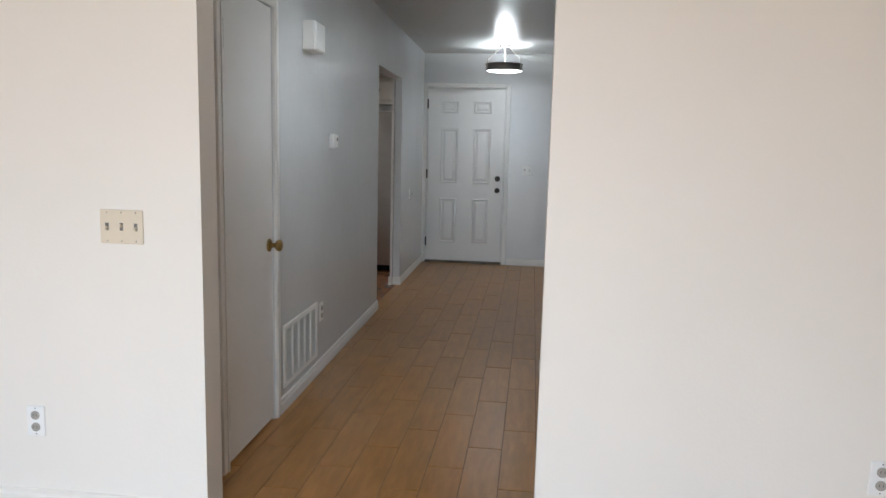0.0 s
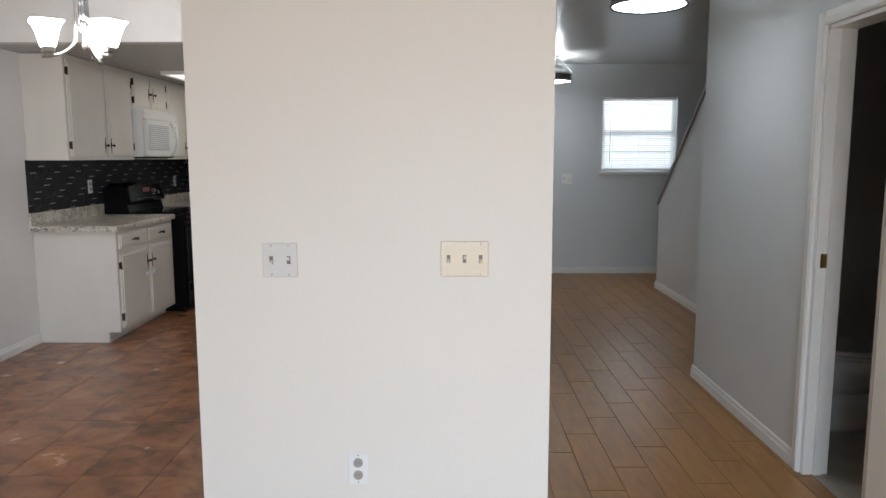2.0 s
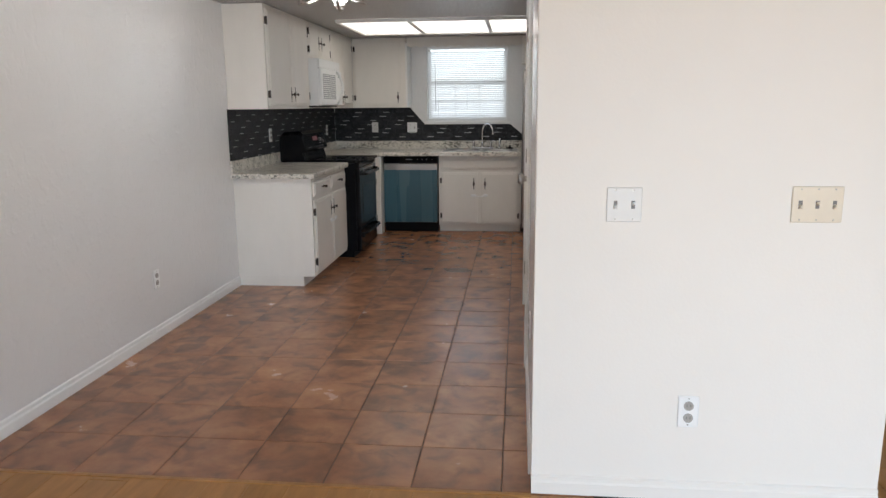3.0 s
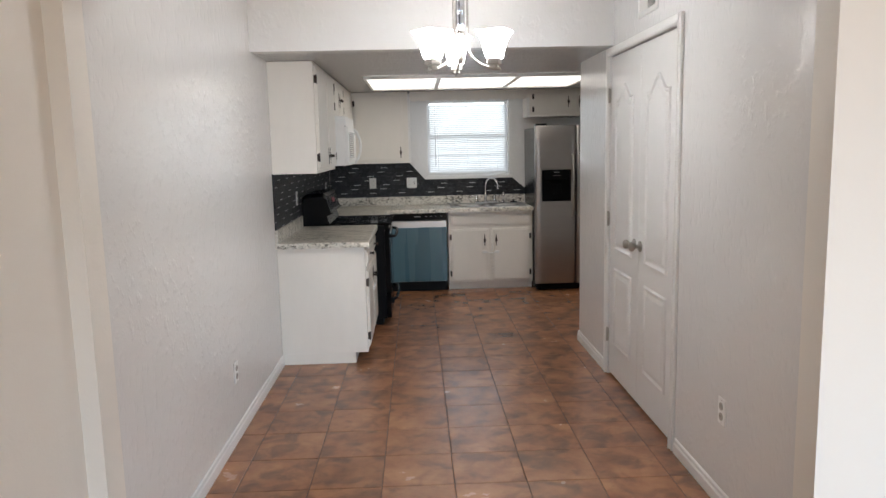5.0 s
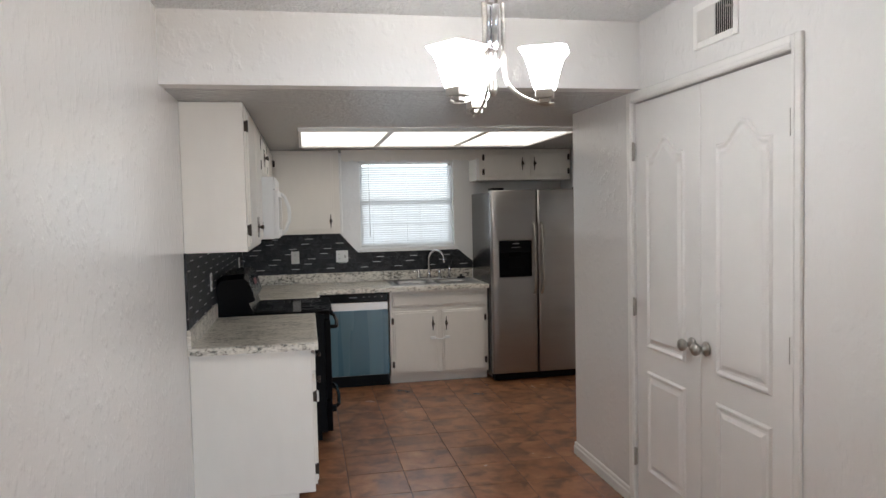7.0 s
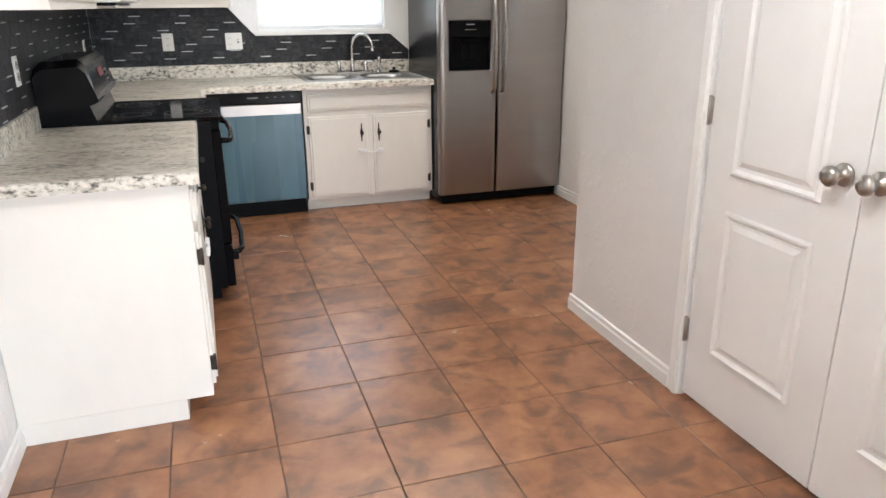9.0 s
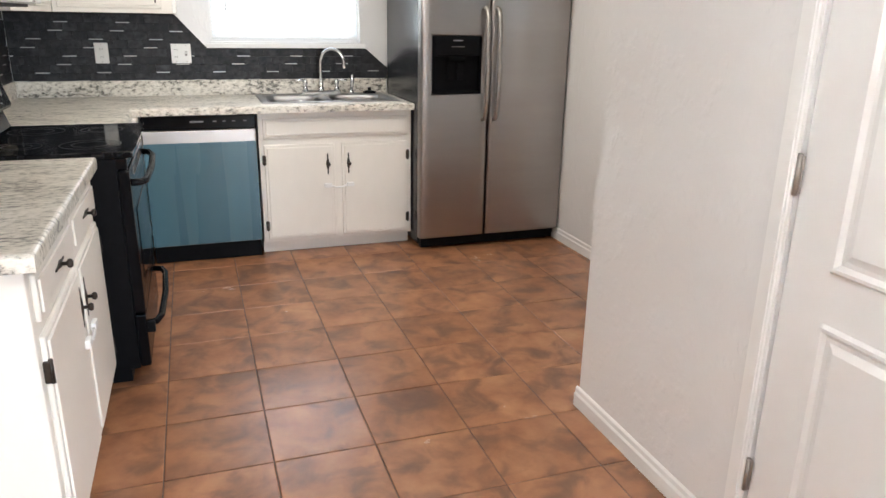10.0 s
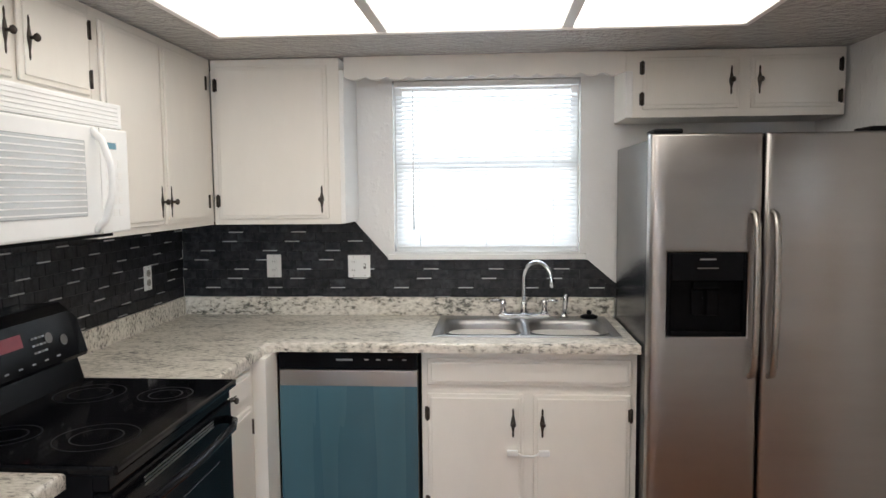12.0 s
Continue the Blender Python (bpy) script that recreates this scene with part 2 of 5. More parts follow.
def add_lathe(bm, profile, m=None, seg=24):
    """A turned shape round z from (radius, height) pairs, laid by m."""
    m = m or Matrix.Identity(4)
    rings = [[bm.verts.new(m @ Vector((r * math.cos(2 * math.pi * i / seg), r * math.sin(2 * math.pi * i / seg), z))) for i in range(seg)] for r, z in profile]
    for a, b in zip(rings, rings[1:]):
        for i in range(seg):
            bm.faces.new((a[i], a[(i + 1) % seg], b[(i + 1) % seg], b[i])).smooth = True
    for ring, flip in ((rings[0], True), (rings[-1], False)):
        bm.faces.new(list(reversed(ring)) if flip else ring)
    return bm


def lathe(profile, m=None, seg=24):
    return add_lathe(bmesh.new(), profile, m, seg)


def add_tube(bm, pts, r, seg=10, flat=None):
    """A rod of radius r along points; flat=(a, b) gives an oblong section instead."""
    pts = [Vector(p) for p in pts]
    rings, side = [], None
    for i, p in enumerate(pts):
        d = (pts[min(i + 1, len(pts) - 1)] - pts[max(i - 1, 0)]).normalized()
        if side is None:
            side = d.orthogonal().normalized()
        side = (side - d * side.dot(d)).normalized()
        up = d.cross(side)
        ra, rb = flat or (r, r)
        rings.append([bm.verts.new(p + side * ra * math.cos(2 * math.pi * k / seg) + up * rb * math.sin(2 * math.pi * k / seg)) for k in range(seg)])
    for a, b in zip(rings, rings[1:]):
        for i in range(seg):
            bm.faces.new((a[i], a[(i + 1) % seg], b[(i + 1) % seg], b[i])).smooth = True
    bm.faces.new(list(reversed(rings[0])))
    bm.faces.new(rings[-1])
    return bm


def tube(pts, r, seg=10, flat=None):
    return add_tube(bmesh.new(), pts, r, seg, flat)


def add_ring(bm, path, profile):
    """A moulding round a closed path in the xz plane; profile: (inset, forward) pairs, forward towards -y."""
    n = len(path)
    c = [Vector((x, 0, z)) for x, z in path]
    rows = []
    for i in range(n):
        a, b = (c[i] - c[i - 1]).normalized(), (c[(i + 1) % n] - c[i]).normalized()
        na, nb = Vector((-a.z, 0, a.x)), Vector((-b.z, 0, b.x))
        mid = (na + nb).normalized()
        k = 1 / max(0.35, mid.dot(na))
        rows.append([bm.verts.new(c[i] + mid * k * u + Vector((0, -v, 0))) for u, v in profile])
    for i in range(n):
        for j in range(len(profile) - 1):
            bm.faces.new((rows[i][j], rows[(i + 1) % n][j], rows[(i + 1) % n][j + 1], rows[i][j + 1]))
    bm.faces.new([r[-1] for r in rows])
    return bm


def moved(bm, m):
    bm.transform(m)
    return bm


def mesh_of(name, bm, mat):
    bmesh.ops.recalc_face_normals(bm, faces=bm.faces)
    me = bpy.data.meshes.new(name)
    bm.to_mesh(me)
    bm.free()
    me.materials.append(mat)
    return me


def part(name, bm, mat, parent, label=""):
    ob = new(name, mesh_of(name, bm, mat))
    ob.parent = parent
    return tagged(ob, label)


def thing(name, m, label, category, group=""):
    ob = new(name)
    ob.empty_display_size = 0.1
    ob.matrix_world = m
    return tagged(ob, label, category, group)


def structure(name, bm, mat, label=""):
    return tagged(new(name, mesh_of(name, bm, mat)), label or name.replace("_", " "), "structure", "", "structure")


WEST = lambda y, z=0.0: pose(XL, y, z, 0, 0, 90)     # things on walls that face east: x runs north, front is -y
EAST = lambda y, z=0.0: pose(XP, y, z, 0, 0, -90)    # on walls that face west
HALL = pose(-1.065, YT, 0, 0, 0, 90.86)              # west wall of the hall, slightly out of square

# ---- large structure ----
def walls(name, boxes, mat, label, m=None):
    bm = bmesh.new()
    for b in boxes:
        add_box(bm, *b)
    if m:
        bm.transform(m)
    return structure(name, bm, mat, label)


T = 0.11
# cross wall of the living room, with the openings to dining room and hall
walls("wall_living_north", [
    (-4.75, YC, 0, -4.352, YT, ZC + 0.1), (-4.352, YC, 2.105, -2.146, YT, ZC + 0.1), (-2.146, YC, 0, -0.968, YT, ZC + 0.1),
    (-0.968, YC, 1.951, 0.186, YT, ZC + 0.1), (0.186, YC, 0, 3.2, YT, ZC + 0.1)], LWALL, "warm white painted living room wall with two openings")
walls("wall_living_west", [(-4.75, -2.8, 0, -4.41, YC, ZC)], LWALL, "warm white textured living room wall")
walls("wall_living_east", [(3.0, -2.8, 0, 3.2, YC, ZC)], LWALL, "warm white living room side wall")
walls("wall_living_south", [(-4.75, -2.9, 0, -2.55, -2.8, ZC), (0.75, -2.9, 0, 3.2, -2.8, ZC), (-2.55, -2.9, 2.14, 0.75, -2.8, ZC)], LWALL, "living room wall round a wide patio door")
walls("ceiling_living", [(-4.75, -2.9, ZL, 3.2, YC, ZL + 0.1)], POPCORN, "white textured living room ceiling")
walls("wall_dining_west", [(XL - 0.15, YT, 0, XL, YB + 0.12, ZC + 0.1)], WALL, "semi-gloss off-white textured wall of dining room and kitchen")
walls("ceiling_dining", [(XL, YT, ZC, XP + 0.05, YS, ZC + 0.1)], POPCORN, "white stippled dining room ceiling")
walls("soffit_beam", [(XL, YS, ZK, XP + 0.05, YS + 0.1, ZC + 0.1)], WALL, "painted drop between dining and kitchen ceilings")
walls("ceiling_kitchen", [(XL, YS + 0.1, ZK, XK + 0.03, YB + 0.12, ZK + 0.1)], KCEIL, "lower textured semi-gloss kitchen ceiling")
PD0, PD1, PDZ = 3.755, 4.96, 2.06
walls("wall_pantry", [(XP, YT, 0, XP + T, PD0, ZC + 0.1), (XP, PD1, 0, XP + T, YN, ZC + 0.1), (XP, PD0, PDZ, XP + T, PD1, ZC + 0.1),
                      (XP + T, YN - T, 0, -1.25, YN, ZC + 0.1)], WALL, "semi-gloss off-white wall round the pantry")
walls("wall_kitchen_east", [(XK, 7.02, 0, -1.20, YB + 0.12, ZC)], WALL, "off-white kitchen wall beside the refrigerator")
WX0, WX1, WZ0, WZ1 = -3.262, -2.335, 1.195, 2.055
walls("wall_kitchen_north", [(XL, YB, 0, WX0, YB + 0.12, ZC), (WX1, YB, 0, XK, YB + 0.12, ZC), (WX0, YB, 0, WX1, YB + 0.12, WZ0), (WX0, YB, WZ1, WX1, YB + 0.12, ZC)], WALL, "off-white kitchen wall with a window")
# hall
CD0, CD1, CDZ = 0.27, 0.85, 1.965    # closet door, along the wall
OP0, OP1, OPZ = 3.34, 4.46, 1.995    # opening to the kitchen
walls("wall_hall_west", [(0, 0, 0, CD0, T, 2.55), (CD1, 0, 0, OP0, T, 2.55), (CD0, 0, CDZ, CD1, T, 2.55), (OP0, 0, OPZ, OP1, T, 2.55), (OP1, 0, 0, 6.1, 0.066, 2.55),
                         (CD0 - 0.1, 0.6, 0, CD1 + 0.1, 0.7, 2.3)], HWALL, "semi-gloss pale grey hall wall with an opening to the kitchen", HALL)
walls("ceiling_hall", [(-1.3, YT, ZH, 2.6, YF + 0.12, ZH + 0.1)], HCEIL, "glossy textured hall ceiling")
FD0, FD1, FDZ = -1.101, -0.209, 2.035
HX0, HX1, HZ0, HZ1 = 0.47, 1.34, 1.2, 2.064
walls("wall_hall_north", [(-1.3, YF, 0, FD0 - 0.02, YF + 0.12, 2.55), (FD0 - 0.02, YF, FDZ + 0.02, FD1 + 0.02, YF + 0.12, 2.55), (FD1 + 0.02, YF, 0, HX0, YF + 0.12, 2.55),
                          (HX0, YF, 0, HX1, YF + 0.12, HZ0), (HX0, YF, HZ1, HX1, YF + 0.12, 2.55), (HX1, YF, 0, 2.6, YF + 0.12, 2.55)], HWALL, "pale grey front wall with entry door and window")
BD0, BD1, BDZ = 2.68, 3.165, 1.91
walls("wall_hall_east", [(XR, YT, 0, XR + T, BD0, 2.55), (XR, BD1, 0, XR + T, 4.55, 2.55), (XR, BD0, BDZ, XR + T, BD1, 2.55), (XR + T, 4.45, 0, 2.6, 4.55, 2.55)], HWALL, "pale grey hall wall with the bathroom doorway")
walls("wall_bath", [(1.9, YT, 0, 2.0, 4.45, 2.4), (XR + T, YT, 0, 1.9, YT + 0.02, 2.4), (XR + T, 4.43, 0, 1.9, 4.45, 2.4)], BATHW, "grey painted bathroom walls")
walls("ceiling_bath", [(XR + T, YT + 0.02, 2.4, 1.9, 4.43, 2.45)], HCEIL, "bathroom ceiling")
walls("wall_stair_far", [(2.5, 4.55, 0, 2.6, YF, 2.55)], HWALL, "pale grey wall beyond the stairs")


def stair_wall():
    bm = bmesh.new()
    prof = [(4.55, 0), (7.64, 0), (7.64, 0.925), (5.80, 2.435), (4.55, 2.435)]
    a = [bm.verts.new((0.885, y, z)) for y, z in prof]
    b = [bm.verts.new((0.995, y, z)) for y, z in prof]
    bm.faces.new(a), bm.faces.new(list(reversed(b)))
    for i in range(5):
        bm.faces.new((a[i], a[(i + 1) % 5], b[(i + 1) % 5], b[i]))
    structure("wall_stair", bm, HWALL, "pale grey stair wall with a sloping top")
    cap = bmesh.new()
    add_box(cap, 0.862, 0, 0, 1.018, 2.42, 0.032, 0.004)
    ang = math.degrees(math.atan2(2.435 - 0.925, 5.80 - 7.64))
    cap.transform(pose(0, 7.665, 0.905, ang, 0, 0))
    structure("trim_stair_cap", cap, material("grey_cap_paint", (0.30, 0.29, 0.28), 0.4, var=0.05, vscale=8), "grey painted sloping cap on the stair wall")


stair_wall()


# baseboards and casings
def base_run(name, a, b, height=0.076, thick=0.013, mat=TRIM):
    a, b = Vector((*a, 0)), Vector((*b, 0))
    d = b - a
    length = d.length
    bm = bmesh.new()
    prof = [(0, 0), (-thick, 0), (-thick, height * 0.62), (-thick * 0.62, height * 0.72), (-thick * 0.62, height * 0.93), (-thick * 0.2, height), (0, height)]
    r0 = [bm.verts.new((0, y, z)) for y, z in prof]
    r1 = [bm.verts.new((length, y, z)) for y, z in prof]
    for i in range(len(prof)):
        j = (i + 1) % len(prof)
        bm.faces.new((r0[i], r0[j], r1[j], r1[i]))
    bm.faces.new(r0), bm.faces.new(list(reversed(r1)))
    bm.transform(pose(a.x, a.y, 0.001, 0, 0, math.degrees(math.atan2(d.y, d.x))))
    structure(name, bm, mat, "white stepped baseboard")


base_run("baseboard_dining_west", (XL, YT), (XL, 5.369))
base_run("baseboard_stub", (-4.352, YC + 0.002), (-4.352, YT))
base_run("baseboard_pantry_south", (XP, PD0 - 0.065), (XP, YT))
base_run("baseboard_pantry_north", (XP, YN + 0.014), (XP, PD1 + 0.06))
base_run("baseboard_nib", (-1.25, YN), (XP, YN))
base_run("baseboard_kitchen_east", (XK, YB), (XK, 7.02))
base_run("baseboard_column", (-2.146, YC), (-0.968, YC), 0.07, 0.012, LWALL)
base_run("baseboard_living_east", (0.186, YC), (3.0, YC), 0.07, 0.012)
hp = lambda y: tuple((HALL @ Vector((y, 0, 0)))[:2])
base_run("baseboard_hall_south", hp(CD1 + 0.06), hp(OP0 + 0.012))
base_run("baseboard_hall_north", hp(OP1 - 0.012), hp(6.0))
base_run("baseboard_opening", (hp(OP1)[0] - 0.11, hp(OP1)[1] + 0.001), (hp(OP1)[0], hp(OP1)[1] + 0.001))
base_run("baseboard_front", (FD1 + 0.075, YF), (2.5, YF))
base_run("baseboard_hall_east", (XR, 4.562), (XR, BD1 + 0.055))
base_run("baseboard_stair", (0.885, 7.652), (0.885, 4.55))

structure("trim_living_top", box(-4.41, YC - 0.012, 2.247, 3.0, YC, ZL, 0.003), LWALL, "flat painted board under the living room ceiling")


def casing(name, m, x0, x1, z1, w=0.058, thick=0.016, label="white door casing"):
    bm = bmesh.new()
    for (a, b, c, d) in ((x0 - w, 0.002, x0, z1 + w), (x1, 0.002, x1 + w, z1 + w), (x0, z1, x1, z1 + w)):
        add_box(bm, a, -thick, b, c, 0, d, 0.003)
        if d - b > 1:
            add_box(bm, a + w * 0.55 if c == x0 else a + w * 0.12, -thick - 0.004, b, c - w * 0.12 if c == x0 else a + w * 0.45, -thick, d - 0.004, 0.002)
        else:
            add_box(bm, a, -thick - 0.004, b + w * 0.12, c, -thick, b + w * 0.45, 0.002)
    bm.transform(m)
    structure(name, bm, TRIM, label)


casing("trim_pantry_casing", EAST(0), -PD1, -PD0, PDZ, 0.05)
casing("trim_closet_casing", HALL, CD0, CD1, CDZ, 0.055, 0.014)
casing("trim_entry_casing", pose(0, YF, 0), FD0 - 0.012, FD1 + 0.012, FDZ + 0.012, 0.05)
casing("trim_bath_casing", pose(XR, 0, 0, 0, 0, -90), -BD1, -BD0, BDZ, 0.055)
jb = bmesh.new()
add_box(jb, XR + 0.002, BD1 - 0.018, 0, XR + T, BD1 - 0.001, BDZ)
add_box(jb, XR + 0.045, BD1 - 0.03, 0, XR + 0.08, BD1 - 0.018, BDZ)
add_box(jb, XR + 0.002, BD0, BDZ - 0.018, XR + T, BD1, BDZ - 0.001)
structure("trim_bath_jamb", jb, TRIM, "white bathroom door jamb with stop")


# ---- doors ----
def rect(x0, z0, x1, z1):
    return [(x0, z0), (x1, z0), (x1, z1), (x0, z1)]


def arched(x0, z0, x1, z1, rise):
    n = 12
    top = []
    for i in range(n + 1):
        u = i / n
        s = 0.0 if u < 0.12 or u > 0.88 else 0.5 - 0.5 * math.cos(2 * math.pi * (u - 0.12) / 0.76)
        top.append((x1 + (x0 - x1) * u, z1 + rise * s))
    return [(x0, z0), (x1, z0)] + top


MOULD = [(0, 0.0002), (0.007, 0.010), (0.014, 0.010), (0.024, 0.0015), (0.034, 0.0015), (0.052, 0.009)]


def panel_leaf(parent, name, x0, x1, z0, z1, panels, mat=DOORP, thick=0.035, y=0.0):
    """A door leaf with moulded panels; its front lies at y. Rails stand round sunk panels."""
    leaf = part(name, box(x0, y + 0.006, z0, x1, y + thick, z1, 0.002), mat, parent)
    bm = bmesh.new()
    for p in panels:
        add_ring(bm, p, MOULD)
    bm.transform(Matrix.Translation((0, y + 0.0055, 0)))
    part("moulded_panel", bm, mat, leaf)
    return leaf


def knob(parent, x, z, mat, y=0.0, name="knob", label="", size=1.0):
    m = pose(x, y, z, 90, 0, 0)
    prof = [(0.030, 0), (0.031, 0.006), (0.024, 0.010), (0.011, 0.014), (0.011, 0.030), (0.020, 0.036), (0.027, 0.046), (0.027, 0.056), (0.020, 0.064), (0.006, 0.067)]
    part(name, lathe([(r * size, h * size) for r, h in prof], m, 20), mat, parent, label)


def hinge(parent, x, z, mat, y=-0.004, h=0.085, w=0.016):
    bm = box(x - w / 2, y, z - h / 2, x + w / 2, y + 0.006, z + h / 2, 0.001)
    add_tube(bm, [(x, y - 0.003, z - h / 2 - 0.004), (x, y - 0.003, z + h / 2 + 0.004)], 0.006, 8)
    part("hinge", bm, mat, parent)


def pantry_doors():
    mid = -(PD0 + PD1) / 2
    for name, a, b, side in (("door_1", -PD1 + 0.004, mid - 0.002, -1), ("door_2", mid + 0.002, -PD0 - 0.004, 1)):
        d = thing(name, EAST(0), "closed white double pantry door leaf with two moulded panels, arched above", "door", "pantry doors")
        d["kind"] = "structure"
        w = b - a
        x0, x1 = a + w * 0.20, b - w * 0.20
        panel_leaf(d, "leaf", a, b, 0.018, PDZ - 0.006, [rect(x0, 0.225, x1, 0.735), arched(x0, 0.85, x1, 1.79, 0.085)], y=0.002)
        knob(d, mid + side * 0.055, 0.945, NICKEL, 0.002, label="brushed nickel ball knob")
        for z in (0.27, 1.04, 1.82):
            hinge(d, a + 0.002 if side < 0 else b - 0.002, z, NICKEL)


pantry_doors()


def entry_door():
    d = thing("door_3", pose(0, YF, 0), "closed white six-panel front door with dark hardware", "door")
    d["kind"] = "structure"
    a, b = FD0, FD1
    w = b - a
    cols = ((a + 0.155, a + 0.155 + 0.20), (b - 0.155 - 0.20, b - 0.155))
    ps = [rect(x0, z0, x1, z1) for x0, x1 in cols for z0, z1 in ((0.24, 0.77), (0.95, 1.58), (1.76, 1.90))]
    panel_leaf(d, "leaf", a, b, 0.03, FDZ, ps, y=0.012)
    part("jamb", box(a - 0.019, 0.048, 0.0, b + 0.019, 0.10, FDZ + 0.019), TRIM, d)
    for z in (0.25, 1.05, 1.86):
        hinge(d, a - 0.004, z, BRONZE, 0.0, 0.1)
    knob(d, b - 0.062, 0.875, BRONZE, 0.012, "door_knob", "dark bronze door knob")
    part("deadbolt", lathe([(0.032, 0), (0.032, 0.012), (0.026, 0.022), (0.012, 0.03)], pose(b - 0.062, 0.012, 1.012, 90, 0, 0), 20), BRONZE, d, "round dark deadbolt")
    part("threshold", box(a - 0.01, -0.02, 0.001, b + 0.01, 0.06, 0.022, 0.004), material("worn_threshold", (0.16, 0.13, 0.10), 0.6, var=0.4, vscale=20), d)


entry_door()


def closet_door():
    d = thing("door_4", HALL, "closed white flush closet door with a brass knob", "door")
    d["kind"] = "structure"
    part("leaf", box(CD0 + 0.003, 0.004, 0.015, CD1 - 0.003, 0.04, CDZ - 0.004, 0.002), DOORP, d)
    knob(d, CD1 - 0.055, 0.875, BRASS, 0.004, "door_knob", "aged brass knob")
    for z in (0.22, 1.76):
        hinge(d, CD0 + 0.012, z, BRONZE, -0.001, 0.1)


closet_door()
part("strike_plate", box(XR + 0.02, BD1 - 0.022, 0.915, XR + 0.055, BD1 - 0.017, 0.975, 0.001), BRASS, thing("door_latch_plate", Matrix.Identity(4), "small brass strike plate on the bathroom door jamb", "strike plate"))


# ---- windows with blinds ----
def window(name, x0, x1, z0, z1, y, sill, label):
    w = thing(name, pose(0, y, 0), label, "window")
    w["kind"] = "structure"
    fr = bmesh.new()
    for a, b, c, d in ((x0, z0, x0 + 0.04, z1), (x1 - 0.04, z0, x1, z1), (x0 + 0.04, z0, x1 - 0.04, z0 + 0.045), (x0 + 0.04, z1 - 0.045, x1 - 0.04, z1)):
        add_box(fr, a, 0.075, b, c, 0.115, d, 0.003)
    zm = z0 + (z1 - z0) * 0.52
    add_box(fr, x0 + 0.04, 0.07, zm - 0.022, x1 - 0.04, 0.11, zm + 0.022, 0.003)
    for k in (1, 2):
        xm = x0 + 0.04 + (x1 - x0 - 0.08) * k / 3
        add_box(fr, xm - 0.009, 0.084, z0 + 0.045, xm + 0.009, 0.100, zm - 0.022)
    zq = (z0 + zm) / 2 + 0.01
    add_box(fr, x0 + 0.04, 0.085, zq - 0.009, x1 - 0.04, 0.099, zq + 0.009)
    part("window_frame", fr, TRIM, w)
    for a, b in ((z0 + 0.045, zm - 0.022), (zm + 0.022, z1 - 0.045)):
        p = part("pane", box(x0 + 0.04, 0.090, a, x1 - 0.04, 0.094, b), GLASS, w)
        p.visible_shadow = False
    part("window_sill", box(x0 - 0.03, -0.028, z0 - 0.03, x1 + 0.03, 0.0, z0 - 0.002, 0.004), TRIM, w)
    part("sill_board", box(x0, 0.0, z0 - 0.001, x1, 0.075, z0 + 0.006), TRIM, w)
    bl = thing("window_blind", pose(0, y, 0), "lowered white slatted blind in the window", "blind")
    part("headrail", box(x0 + 0.006, 0.012, z1 - 0.032, x1 - 0.006, 0.05, z1 - 0.002, 0.003), CHALK, bl)
    part("bottom_rail", box(x0 + 0.01, 0.018, z0 + 0.022, x1 - 0.01, 0.044, z0 + 0.036, 0.003), CHALK, bl)
    n = int((z1 - z0 - 0.09) / 0.0215)
    sm = bmesh.new()
    k = 5
    lo = [[sm.verts.new((x, (i / (k - 1) - 0.5) * 0.025, 0.0025 * (1 - (2 * i / (k - 1) - 1) ** 2))) for x in (x0 + 0.012, x1 - 0.012)] for i in range(k)]
    for i in range(k - 1):
        sm.faces.new((lo[i][0], lo[i][1], lo[i + 1][1], lo[i + 1][0])).smooth = True
    slat = mesh_of("slat", sm, BLIND)
    for i in range(n):
        o = new("slat", slat)
        o.parent = bl
        o.matrix_basis = pose(0, 0.031, z0 + 0.05 + 0.0215 * i, 52 + 2 * math.sin(i * 1.7))
    for x in (x0 + 0.13, (x0 + x1) / 2, x1 - 0.13):
        part("ladder_cord", tube([(x, 0.017, z0 + 0.03), (x, 0.017, z1 - 0.03)], 0.0011, 6), CHALK, bl)
    part("tilt_wand", tube([(x0 + 0.1, 0.008, z0 + 0.12), (x0 + 0.1, 0.010, z1 - 0.04)], 0.0035, 6), CHALK, bl)
    return w


window("window_1", WX0, WX1, WZ0, WZ1, YB, True, "bright double-hung kitchen window over the sink")
window("window_2", HX0, HX1, HZ0, HZ1, YF, True, "bright double-hung hall window beside the front door")
pw = thing("window_3", pose(0, -2.8, 0), "wide glazed patio door of the living room", "window")
pw["kind"] = "structure"
pf = bmesh.new()
for a, b, c, d in ((-2.55, 0.0, -2.48, 2.14), (0.68, 0.0, 0.75, 2.14), (-2.48, 2.07, 0.68, 2.14), (-2.48, 0.0, 0.68, 0.06), (-0.94, 0.06, -0.86, 2.07)):
    add_box(pf, a, -0.08, b, c, -0.02, d, 0.004)
part("window_frame", pf, TRIM, pw)


